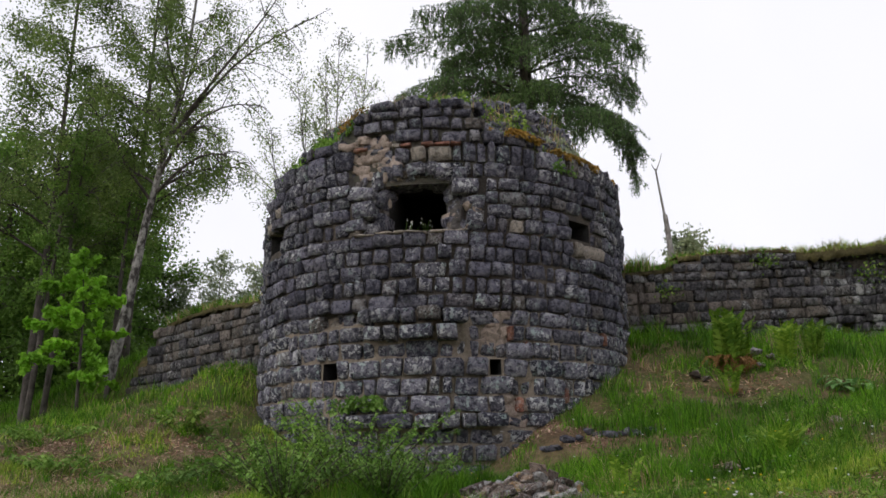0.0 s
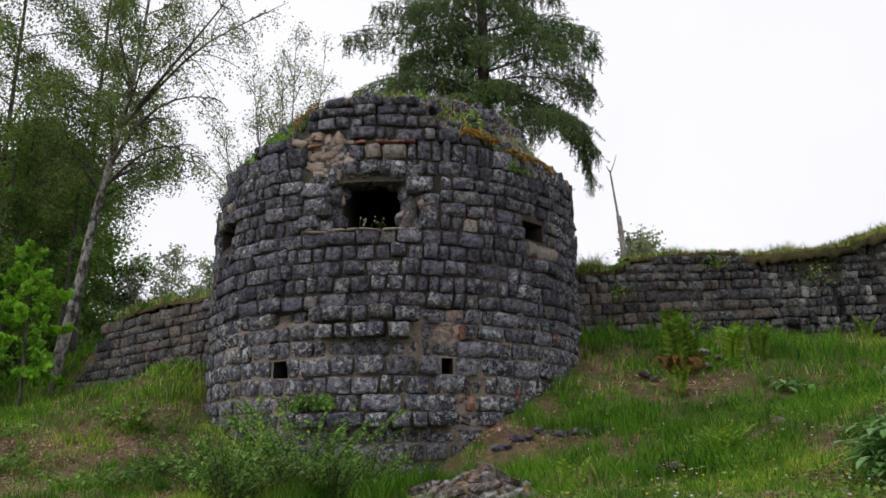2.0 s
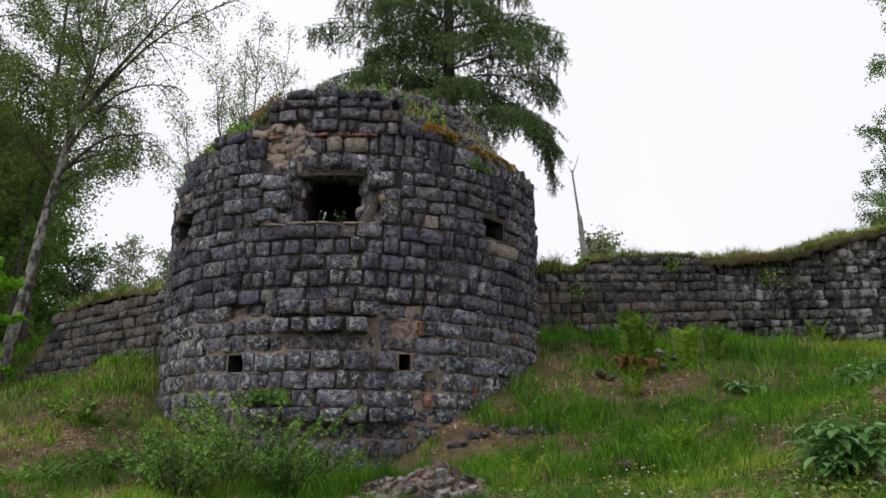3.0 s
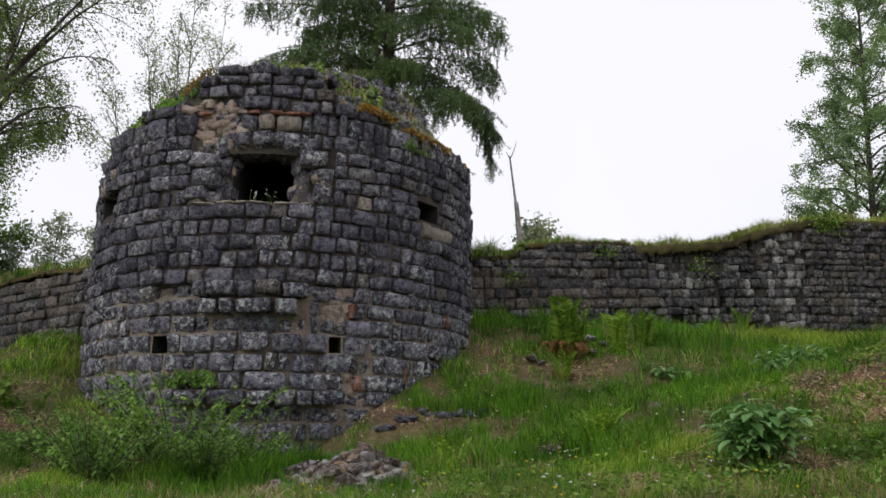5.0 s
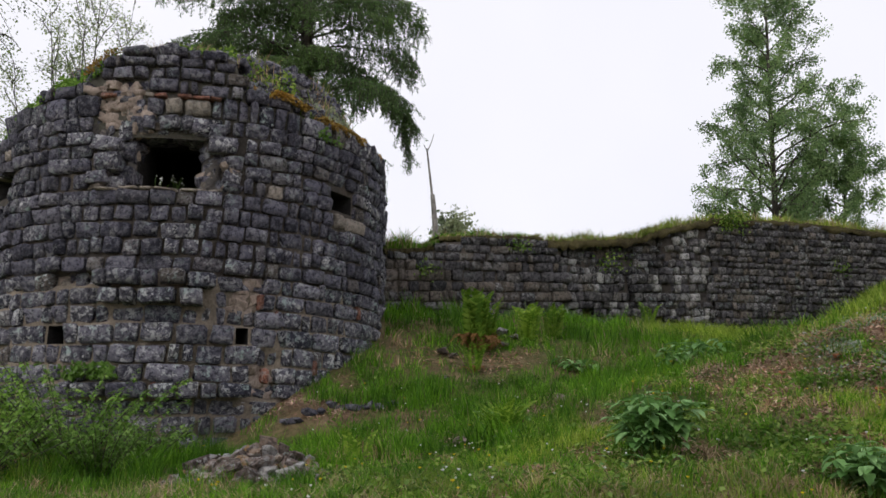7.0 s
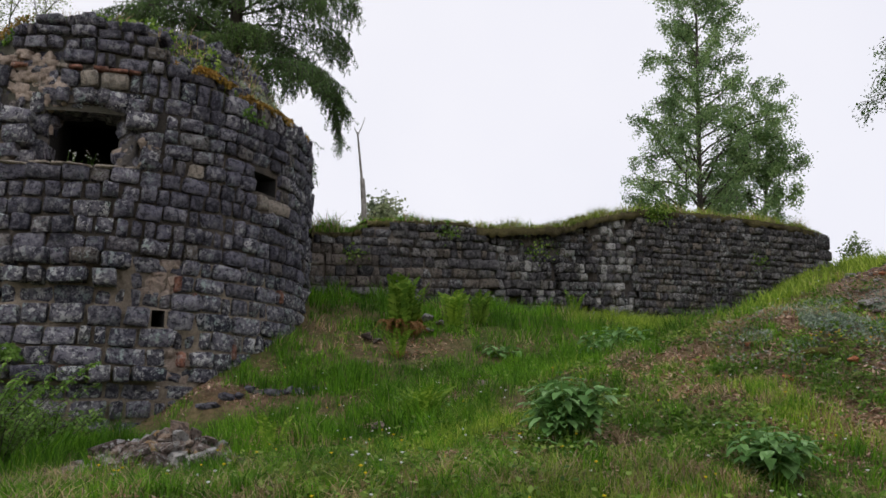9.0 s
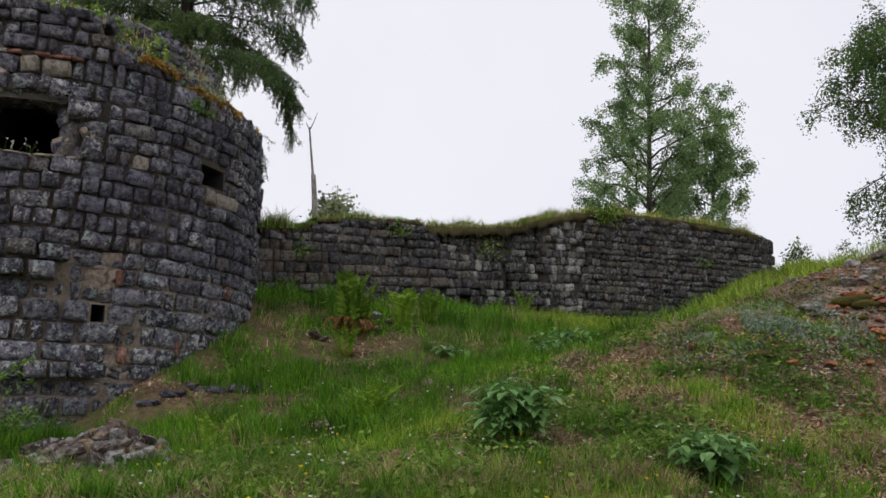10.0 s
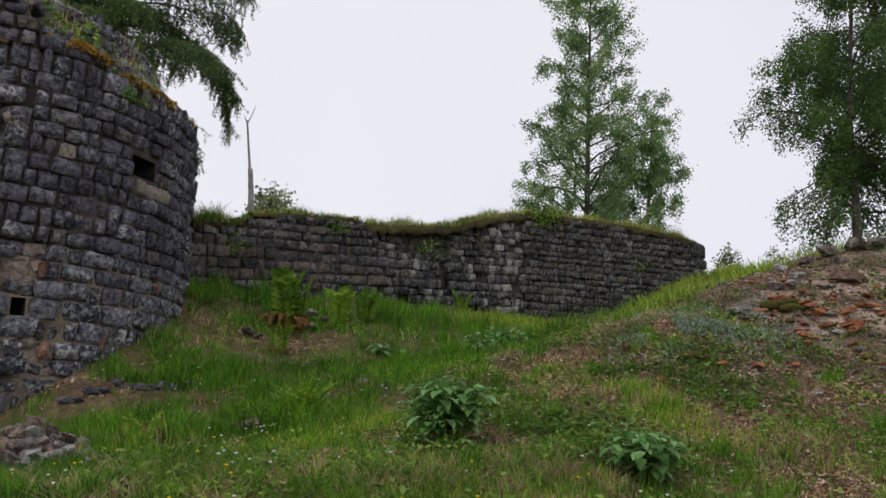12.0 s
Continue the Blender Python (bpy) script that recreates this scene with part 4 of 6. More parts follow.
# larch behind the tower
build_larch(2.0, 18.2, 4.3, 17.5, 3.4, [
    [(2.0, 18.2, 9.85), (2.9, 18.1, 9.95), (3.7, 18.0, 9.45), (4.3, 18.0, 8.7), (4.45, 18.0, 7.75)],
    [(2.0, 18.2, 9.6), (2.8, 17.9, 9.7), (3.6, 17.7, 9.3), (4.2, 17.6, 8.7), (4.5, 17.6, 8.3)],
    [(2.0, 18.2, 10.9), (0.8, 18.0, 11.3), (-0.3, 18.0, 11.35), (-1.25, 18.0, 11.2)],
    [(2.0, 18.2, 10.0), (0.9, 18.0, 10.25), (-0.2, 18.0, 10.1), (-1.05, 18.0, 9.75)],
    [(2.0, 18.2, 11.7), (0.8, 18.1, 12.1), (-0.6, 18.0, 12.0)],
    [(2.0, 18.2, 11.0), (3.2, 18.0, 11.6), (4.1, 18.0, 11.5), (4.8, 18.0, 11.0)],
    [(2.0, 18.2, 10.4), (3.1, 18.0, 10.8), (4.0, 18.0, 10.6), (4.6, 18.0, 10.0)],
    [(2.0, 18.2, 9.5), (1.3, 17.2, 9.75), (0.4, 16.7, 9.7), (-0.2, 16.5, 9.4)],
    [(2.0, 18.2, 10.6), (2.1, 17.3, 10.8), (2.0, 16.6, 10.6), (1.9, 16.2, 10.1)],
    [(2.0, 18.2, 11.6), (2.4, 17.4, 11.8), (2.7, 16.7, 11.4)],
    [(2.0, 18.2, 9.6), (2.2, 17.4, 9.75), (2.4, 16.8, 9.3)],
    [(2.0, 18.2, 12.3), (1.7, 17.4, 12.5), (1.4, 16.8, 12.1)],
    [(2.0, 18.2, 11.1), (1.5, 17.5, 11.3), (1.2, 16.9, 11.0)]], 5)
# young tree behind the tower
for k, (x, y, lean, h) in enumerate(((-2.35, 16.9, 0.05, 6.6), (-2.65, 17.0, -0.6, 5.6), (-2.1, 17.1, 0.42, 6.0), (-2.9, 16.9, -0.95, 4.2), (-2.45, 17.2, -0.2, 6.1))):
    grow_tree("young_tree", "slender young tree with sparse light leaves behind the tower", [(x, y, 4.2), (x + lean * 0.4, y, 4.2 + h * 0.5), (x + lean, y, 4.2 + h)],
              0.035, 13, 0.12, dome(1.9, 1.5, 0.4, 0.4), 1.9, 0.1, 8, 2500, (0.06, 0.032), DARK_BARK, YOUNG_LEAF, 30 + k, 0.1, 0.10, 0.42, "young trees behind the tower")
# leaning birch beside the wall stub
grow_tree("birch_tree", "leaning silver birch with pale trunk and hanging twigs", [(-8.0, 19.7, 3.3), (-7.63, 19.7, 5.3), (-7.44, 19.7, 7.1), (-6.98, 19.7, 9.5), (-6.67, 19.7, 11.4), (-6.4, 19.7, 15.5)],
          0.155, 17, 0.42, dome(1.6, 3.0, 0.60, 0.9), 0.85, 0.5, 18, 25000, (0.068, 0.04), BIRCH_BARK, BIRCH_LEAF, 8, 1.3, 0.07, 0.42, "birches", limb_bark=DARK_BARK, leaf_hang=0.8,
          boughs=[[(-6.98, 19.7, 9.5), (-6.05, 19.6, 10.6), (-5.2, 19.5, 11.75), (-4.2, 19.5, 12.25), (-2.9, 19.5, 13.0)], [(-6.6, 19.6, 10.0), (-5.6, 19.3, 11.2), (-4.6, 19.2, 12.5), (-4.0, 19.2, 13.6)],
                  [(-7.3, 19.7, 7.9), (-6.3, 19.5, 8.9), (-5.6, 19.4, 9.0), (-4.9, 19.4, 8.6)], [(-6.8, 19.7, 10.6), (-7.2, 19.6, 11.9), (-7.3, 19.5, 13.4)], [(-7.2, 19.7, 8.4), (-6.4, 19.5, 9.9), (-5.3, 19.5, 10.4), (-4.5, 19.5, 10.2)]])
grow_tree("birch_tree", "tall birch with loose airy crown at the wood's edge", [(-10.6, 21.0, 2.2), (-10.4, 21.0, 8), (-10.2, 20.8, 17.5)],
          0.13, 34, 0.36, dome(2.6, 3.4, 0.5, 1.2), 0.7, 0.45, 15, 40000, (0.085, 0.052), DARK_BARK, BIRCH_LEAF, 9, 1.1, 0.17, 0.46, "birches")
grow_tree("birch_tree", "tall birch with loose airy crown at the wood's edge", [(-8.9, 23.0, 2.6), (-8.9, 23.0, 9), (-8.7, 22.8, 18)],
          0.13, 30, 0.36, dome(2.0, 2.8, 0.5, 0.9), 0.8, 0.45, 15, 25000, (0.085, 0.05), DARK_BARK, BIRCH_LEAF, 10, 1.1, 0.16, 0.44, "birches")
# dark wood behind
for k, (x, y, h, w, lo) in enumerate(((-11.7, 26, 11.5, 2.9, 0.08), (-13.8, 25, 11, 3.6, 0.08), (-11.6, 30, 11.5, 2.6, 0.08), (-16.5, 28, 12.5, 4.0, 0.08), (-13.5, 31, 13, 3.6, 0.08), (-19, 24, 12, 4, 0.1), (-10.9, 24.0, 9.5, 2.3, 0.06))):
    grow_tree("deciduous_tree", "dense dark green broadleaf tree in the wood", [(x, y, 0.8), (x + 0.2, y, 0.8 + h * 0.5), (x, y, 0.8 + h)],
              0.22, 46, lo, dome(w * 0.8, w, 0.35, 0.9), 0.35, 0.35, 15, 34000, (0.13, 0.085), DARK_BARK, DEEP_LEAF, 50 + k, 0.2, 0.20, 0.42, "trees of the wood")
# thin bare stems in front of the wood
for k, (x, y, lean) in enumerate(((-10.0, 19.9, 0.3), (-9.75, 20.2, 0.25), (-8.35, 20.6, 0.1))):
    grow_tree("young_spruce", "thin bare conifer stem at the edge of the wood", [(x, y, float(soil(x, y)) - 0.1), (x + lean, y, 6), (x + lean * 2, y, 10.5)],
              0.09, 18, 0.45, dome(0.8, 1.0, 0.4, 0.2), 0.1, 0.6, 5, 3500, (0.10, 0.04), DARK_BARK, DEEP_LEAF, 70 + k, 0.4, 0.08, 0.4, "thin stems")
# tree behind the far wall
grow_tree("poplar_tree", "slender broadleaf tree with layered green crown behind the wall", [(18.9, 24.0, 5.0), (19.05, 23.9, 11), (19.3, 23.75, 18.6)],
          0.15, 64, 0.12, dome(3.4, 3.3, 0.5, 1.5), 0.85, 0.45, 12, 62000, (0.10, 0.055), DARK_BARK, POPLAR_LEAF, 14, 0.5, 0.10, 0.40, wiggle=0.16)
grow_tree("poplar_tree", "smaller leafy tree with an arching stem behind the wall", [(20.5, 23.0, 5.0), (21.0, 23.0, 8), (21.3, 23.0, 10.5), (21.35, 22.9, 13.0)],
          0.09, 30, 0.22, dome(2.1, 2.1, 0.4, 0.8), 0.9, 0.45, 11, 19000, (0.10, 0.055), DARK_BARK, POPLAR_LEAF, 15, 0.6, 0.10, 0.40, wiggle=0.16)
# birches on the mound's far side, leaf colour darkened to look backlit
grow_tree("birch_tree", "birch with dark dense crown and hanging twigs past the mound", [(16.15, 11.3, 3.6), (16.15, 11.2, 5.0), (16.25, 11.2, 6.8), (16.2, 11.2, 8.0), (16.7, 11.2, 10.8), (17.0, 11.2, 14)],
          0.12, 40, 0.34, lambda g: float(np.interp(g, [0.34, 0.42, 0.55, 0.8, 1], [0.9, 1.5, 2.5, 2.3, 0.8])), 0.8, 0.8, 17, 64000, (0.065, 0.038), DARK_BARK, BACKLIT_LEAF, 27, 1.0, 0.07, 0.42, "birches", leaf_hang=0.8,
          boughs=[[(16.2, 11.2, 6.3), (15.6, 11.2, 6.6), (15.0, 11.2, 6.3), (14.6, 11.2, 5.6)], [(16.2, 11.2, 5.8), (15.6, 11.0, 6.0), (15.1, 11.0, 5.6), (14.8, 11.0, 5.0)]])
grow_tree("birch_tree", "birch with dark dense crown and hanging twigs past the mound", [(18.4, 11.0, 3.6), (18.3, 10.9, 7), (18.2, 10.8, 13.5)],
          0.15, 40, 0.25, dome(2.0, 3.2, 0.5, 1.2), 0.6, 0.6, 14, 66000, (0.075, 0.045), DARK_BARK, BACKLIT_LEAF, 18, 0.9, 0.09, 0.42, "birches")
# fresh green sapling on the slope
grow_tree("maple_sapling", "bright green young maple with flat leafy tiers", [(-8.1, 18.4, 2.2), (-8.15, 18.4, 4.6), (-8.25, 18.3, 6.15)],
          0.045, 24, 0.2, dome(1.55, 1.25, 0.4, 0.3), 0.12, 0.12, 9, 6800, (0.13, 0.095), DARK_BARK, LIME_LEAF, 19, 0.05, 0.03, 0.34, leaf_hang=0.1)
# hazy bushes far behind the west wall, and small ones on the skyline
# the haze on the far bushes is painted into their pale leaf colour
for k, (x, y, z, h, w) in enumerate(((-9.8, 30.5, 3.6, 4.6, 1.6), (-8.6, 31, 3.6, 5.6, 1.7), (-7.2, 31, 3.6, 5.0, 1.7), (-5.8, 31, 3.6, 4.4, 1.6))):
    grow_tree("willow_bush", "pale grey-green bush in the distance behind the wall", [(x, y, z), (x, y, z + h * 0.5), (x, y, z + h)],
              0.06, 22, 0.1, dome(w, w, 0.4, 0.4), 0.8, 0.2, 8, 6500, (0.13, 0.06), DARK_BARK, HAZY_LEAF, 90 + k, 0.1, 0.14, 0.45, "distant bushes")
for k, (x, y, z, h, w) in enumerate(((5.7, 18.6, 4.7, 1.6, 0.55), (24.5, 22.5, 3.0, 4.6, 0.6), (34.6, 28.8, 3.0, 6.9, 1.1), (36.2, 28.2, 3.0, 7.2, 1.5), (39.0, 26.6, 3.0, 7.6, 1.6))):
    grow_tree("round_bush", "small leafy bush on the skyline", [(x, y, z), (x, y, z + h * 0.6), (x, y, z + h)],
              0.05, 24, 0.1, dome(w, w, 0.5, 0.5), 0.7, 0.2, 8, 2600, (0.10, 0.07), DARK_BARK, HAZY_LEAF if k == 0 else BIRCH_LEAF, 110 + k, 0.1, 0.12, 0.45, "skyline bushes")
# dead trunk behind the wall
dead = thing("dead_tree", 4.69, 16.4, 4.7, "broken grey dead trunk with one thin forked shoot", "tree")
dv, df = [], []
dn = tube(spline([(4.70, 16.4, 4.5), (4.68, 16.4, 5.6), (4.62, 16.42, 6.33)], 8), np.linspace(0.075, 0.05, 8), 7, dv, df, 0)
dn = tube([(4.62, 16.42, 6.25), (4.60, 16.42, 6.45), (4.615, 16.42, 6.5)], [0.045, 0.02, 0.004], 5, dv, df, dn)
from_arrays("trunk", np.concatenate(dv), np.concatenate(df), DEAD_WOOD, dead, smooth=True)
dv, df = [], []
dn = tube(spline([(4.63, 16.42, 6.2), (4.56, 16.43, 6.8), (4.52, 16.44, 7.2), (4.50, 16.45, 7.36)], 9), np.linspace(0.03, 0.016, 9), 5, dv, df, 0)
dn = tube(spline([(4.51, 16.45, 7.30), (4.60, 16.43, 7.5), (4.65, 16.42, 7.70)], 6), np.linspace(0.013, 0.005, 6), 4, dv, df, dn)
dn = tube(spline([(4.50, 16.45, 7.32), (4.45, 16.45, 7.40), (4.43, 16.45, 7.46)], 5), np.linspace(0.013, 0.005, 5), 4, dv, df, dn)
from_arrays("forked_shoot", np.concatenate(dv), np.concatenate(df), DEAD_WOOD, dead, smooth=True)


# ---- grass and herbs ----
def blade_mesh(roots, heights, widths, lean, rng):
    """Grass blades, each bent and tapering, as three triangles."""
    n = len(roots)
    t = rng.uniform(0, 2 * np.pi, n)
    side = np.stack([np.cos(t), np.sin(t), 0 * t], -1) * widths[:, None] * 0.5
    t2 = rng.uniform(0, 2 * np.pi, n)
    off = np.stack([np.cos(t2), np.sin(t2), 0 * t2], -1) * (heights * lean * rng.uniform(0.3, 1.3, n))[:, None]
    up = np.zeros((n, 3))
    up[:, 2] = heights
    mid = roots + up * 0.55 + off * 0.35
    tip = roots + up * rng.uniform(0.85, 1.0, (n, 1)) + off
    v = np.stack([roots - side, roots + side, mid - side * 0.7, mid + side * 0.7, tip], 1).reshape(-1, 3)
    b = np.arange(n)[:, None, None] * 5
    f = (b + np.array([[0, 1, 3], [0, 3, 2], [2, 3, 4]])[None]).reshape(-1, 3)
    return v, f


def field(x, y, scale, seed):
    return np.array([noise.noise((a * scale, b * scale, seed)) for a, b in zip(x, y)])


def scatter(n, rng, near=4.0, far=21.0, lo=-38, hi=62):
    """Points on the open ground, thinning out with distance from the foot of the slope."""
    r = near * (far / near) ** rng.random(n)
    a = np.radians(rng.uniform(lo, hi, n))
    x, y = 0.4 + r * np.sin(a), r * np.cos(a)
    ok = (np.hypot(x - TOWER[0], y - TOWER[1]) > RADIUS + 0.05) & (y < np.interp(x, WALL_X, WALL_Y) - 0.05)
    return x[ok], y[ok], r[ok]


def lush(x, y):
    """1 where the grass is tall and fresh: in the hollow and on the bank beside the tower."""
    h = smoothstep(8.2, 9.6, y) * smoothstep(0.3, 1.5, x) * smoothstep(9.5, 8.0, x)
    h = np.maximum(h, 0.6 * smoothstep(6.2, 8.0, y - 0.4 * (x - 3)) * smoothstep(2.0, 3.0, x) * smoothstep(9.0, 7.5, x))
    h = np.maximum(h, smoothstep(6.9, 8.2, y) * smoothstep(-2.2, -0.5, x) * smoothstep(4.2, 2.6, x))
    h = np.maximum(h, 0.6 * smoothstep(-2.6, -3.6, x) * smoothstep(11.0, 12.0, y))
    return h


def build_grass():
    rng = np.random.default_rng(77)
    x, y, r = scatter(460000, rng)
    f1, f2 = field(x, y, 0.8, 2.0), field(x, y, 2.6, 5.0)
    b, l = np.clip(bare(x, y) * 2 - 1, 0, 1), lush(x, y)
    f3 = field(x, y, 0.45, 7.0)
    keep = rng.random(len(x)) < np.clip(0.42 + 0.35 * l + 1.2 * f1 + 1.3 * f2, 0.03, 1) * (1 - 0.93 * b) * (0.55 + 0.45 * l)
    mm = smoothstep(4.4, 6.4, x) * smoothstep(9.4, 7.8, y)
    keep &= rng.random(len(x)) > 0.62 * mm
    dry_p = np.clip(0.09 + 0.28 * mm - 1.1 * f1 + 0.5 * f3 + 0.20 * (1 - l) - 0.15 * l + 0.35 * np.exp(-(((x - 4.0) / 0.9) ** 2 + ((y - 4.5) / 0.8) ** 2)), 0.02, 0.75)
    dry = rng.random(len(x)) < dry_p
    tall = (0.05 + 0.13 * l * (0.15 + 2.6 * np.clip(f2 + 0.15, 0, 1)) + 0.14 * np.clip(f1 + f3 - 0.10, 0, 1)) * rng.uniform(0.55, 1.5, len(x))
    low = np.exp(-(((x - 4.2) / 1.0) ** 2 + ((y - 11.5) / 0.65) ** 2)) + np.exp(-(((x - 2.9) / 0.4) ** 2 + ((y - 8.2) / 0.3) ** 2)) + np.exp(-(((x - 1.7) / 0.9) ** 2 + ((y - 10.1) / 0.4) ** 2))
    low = np.clip(low + np.exp(-(((x - 0.6) / 0.9) ** 2 + ((y - 7.7) / 0.7) ** 2)), 0, 1)
    tall *= (1 - 0.7 * low) * (1 - 0.55 * smoothstep(8.8, 10.0, y) * smoothstep(-2.2, -1.2, x) * smoothstep(2.0, 1.2, x))
    keep &= rng.random(len(x)) > 0.6 * low
    z = soil(x, y) - 0.01
    wide = np.clip(0.0009 * r, 0.004, 0.012) * rng.uniform(0.7, 1.4, len(x))
    short = rng.random(len(x)) > l * 1.2 - 0.1
    for name, sel, mat, label in (("meadow_grass", keep & ~dry & short, MEADOW, "short yellowish-green grass on the open slope"), ("grass", keep & ~dry & ~short, GRASS, "fresh green grass blades all over the slope"), ("dry_grass", keep & dry, DRY, "withered straw-coloured grass between the green")):
        p = np.stack([x, y, z], -1)[sel]
        v, f = blade_mesh(p, tall[sel] * (0.75 if mat is DRY else 1), wide[sel], 0.75 if mat is DRY else 0.5, rng)
        tagged(from_arrays(name, v, f, mat), label, "grass", kind="stuff")
    # low herbs
    x, y, r = scatter(150000, rng, 3.6, 18)
    f2 = field(x, y, 1.7, 8.0)
    b, l = np.clip(bare(x, y) * 2 - 1, 0, 1), lush(x, y)
    keep = rng.random(len(x)) < np.clip(0.20 + 1.6 * f2 + 0.05 * smoothstep(4.4, 6.4, x), 0.02, 1) * (0.25 + 0.75 * (1 - l)) * (1 - 0.55 * b * smoothstep(8.8, 10.0, x))
    p = np.stack([x, y, soil(x, y) + rng.uniform(0.01, 0.07, len(x))], -1)[keep]
    v, f = leaf_quads(p, 0.028, 0.022, rng, 0.0, 0.5)
    tagged(from_arrays("herbs", v, f, HERB), "low clover and strawberry leaves on the ground", "plants", kind="stuff")
    # dead leaves and litter
    x, y, r = scatter(290000, rng, 3.6, 16)
    f2 = field(x, y, 1.2, 12.0)
    b, l = np.clip(bare(x, y) * 2 - 1, 0, 1), lush(x, y)
    keep = rng.random(len(x)) < np.clip(0.14 + 1.3 * f2 + 0.8 * b - 2.0 * b * smoothstep(7.9, 8.6, x) + 1.1 * smoothstep(4.4, 6.0, x) * smoothstep(10, 8, y) + 0.3 * smoothstep(-2.5, -3.5, x), 0.02, 1) * (1 - 0.75 * l * (1 - b))
    p = np.stack([x, y, soil(x, y) + rng.uniform(0.0, 0.03, len(x))], -1)[keep]
    v, f = leaf_quads(p, 0.058, 0.022, rng, 0.0, 0.6)
    tagged(from_arrays("leaf_litter", v, f, LITTER), "brown dead leaves and straw lying on the ground", "litter", kind="stuff")
    # herb rosettes and seedlings
    x, y, r = scatter(9500, rng, 3.7, 14, 8, 62)
    f2 = field(x, y, 1.0, 17.0)
    b = np.clip(bare(x, y) * 2 - 1, 0, 1)
    ok = rng.random(len(x)) < np.clip(0.10 + 1.5 * f2 + 0.35 * smoothstep(5, 6.2, x) * smoothstep(9, 7.5, y), 0.02, 1) * (1 - 0.5 * b)
    ox, oy, oz = x[ok], y[ok], soil(x[ok], y[ok])
    per = 12
    s = np.repeat(rng.uniform(0.04, 0.11, len(ox)), per)
    p = np.stack([np.repeat(ox, per), np.repeat(oy, per), np.repeat(oz, per)], -1) + rng.normal(0, 1, (len(ox) * per, 3)) * np.stack([s, s, s * 0.45], -1) + np.array([0, 0, 0.05])
    v, f = leaf_quads(p, 0.051, 0.038, rng, 0.0, 0.45)
    tagged(from_arrays("herb_rosettes", v, f, HERB), "leafy rosettes and seedlings scattered in the turf", "plants", kind="stuff")
    # straw tussocks
    x, y, r = scatter(420, rng, 4.0, 14)
    l = lush(x, y)
    ok = rng.random(len(x)) < 0.9 - 0.6 * l
    per = 60
    ox, oy = np.repeat(x[ok], per), np.repeat(y[ok], per)
    sp = np.repeat(rng.uniform(0.04, 0.12, ok.sum()), per)
    ox, oy = ox + rng.normal(0, 1, len(ox)) * sp, oy + rng.normal(0, 1, len(oy)) * sp
    good = (np.hypot(ox - TOWER[0], oy - TOWER[1]) > RADIUS + 0.1)
    ox, oy = ox[good], oy[good]
    hv, hf = blade_mesh(np.stack([ox, oy, soil(ox, oy) - 0.01], -1), rng.uniform(0.06, 0.2, len(ox)), np.full(len(ox), 0.006), 1.3, rng)
    tagged(from_arrays("straw_tussocks", hv, hf, DRY), "bleached straw tussocks lying in the grass", "grass", kind="stuff")
    # fresh tufts that stand above the turf
    x, y, r = scatter(1900, rng, 4.2, 17)
    ok = (rng.random(len(x)) < 1 - 0.9 * np.clip(bare(x, y) * 2 - 1, 0, 1)) & (np.hypot((x - 4.2) / 1.0, (y - 11.5) / 0.65) > 1) & (np.hypot((x - 1.7) / 0.9, (y - 10.1) / 0.4) > 1)
    per = 45
    ox, oy = np.repeat(x[ok], per), np.repeat(y[ok], per)
    sp = np.repeat(rng.uniform(0.03, 0.08, ok.sum()), per)
    tallness = np.repeat(rng.uniform(0.12, 0.34, ok.sum()) * (0.6 + 0.4 * lush(x[ok], y[ok])), per)
    ox, oy = ox + rng.normal(0, 1, len(ox)) * sp, oy + rng.normal(0, 1, len(oy)) * sp
    good = (np.hypot(ox - TOWER[0], oy - TOWER[1]) > RADIUS + 0.1)
    ox, oy, tallness = ox[good], oy[good], tallness[good]
    hv, hf = blade_mesh(np.stack([ox, oy, soil(ox, oy) - 0.01], -1), tallness * rng.uniform(0.5, 1.1, len(ox)), np.full(len(ox), 0.008), 0.55, rng)
    tagged(from_arrays("grass_tufts", hv, hf, GRASS), "single fresh tufts standing out of the turf", "grass", kind="stuff")
    # small flowers
    for name, count, mat, cx, cy, label in (("daisies", 130, WHITE_PETAL, None, None, "tiny white flowers in the grass"), ("buttercups", 80, YELLOW_PETAL, None, None, "small yellow flowers in the grass")):
        x, y, r = scatter(count * 3, rng, 4.2, 12)
        keep = (x > 0.3)
        x, y = x[keep][:count], y[keep][:count]
        if mat is YELLOW_PETAL:
            x, y = np.concatenate([x, rng.normal(6.95, 0.12, 10), rng.normal(7.4, 0.15, 6)]), np.concatenate([y, rng.normal(6.6, 0.1, 10), rng.normal(6.5, 0.12, 6)])
        vs, fs, n = [], [], 0
        for px, py in zip(x, y):
            pz, s = float(soil(px, py)) + rng.uniform(0.08, 0.2), rng.uniform(0.010, 0.016)
            t = np.arange(6) * np.pi / 3
            ring = np.stack([px + s * np.cos(t), py + s * np.sin(t), np.full(6, pz + 0.004)], -1)
            vs += [ring, np.array([[px, py, pz - 0.008], [px, py, pz + 0.008]])]
            fs += [(n + k, n + (k + 1) % 6, n + 7) for k in range(6)] + [(n + (k + 1) % 6, n + k, n + 6) for k in range(6)]
            n += 8
        tagged(from_arrays(name, np.concatenate(vs), fs, mat), label, "flowers", kind="stuff")


def plain(name, colour, rough=0.8):
    m, n, l, b = material(name, rough)
    f = noise_tex(n, l, place(n), 30, 4, 0.6)
    l.new(ramp(n, l, f, [(0.3, tuple(0.75 * c for c in colour)), (0.7, colour)]), b.inputs["Base Color"])
    return m


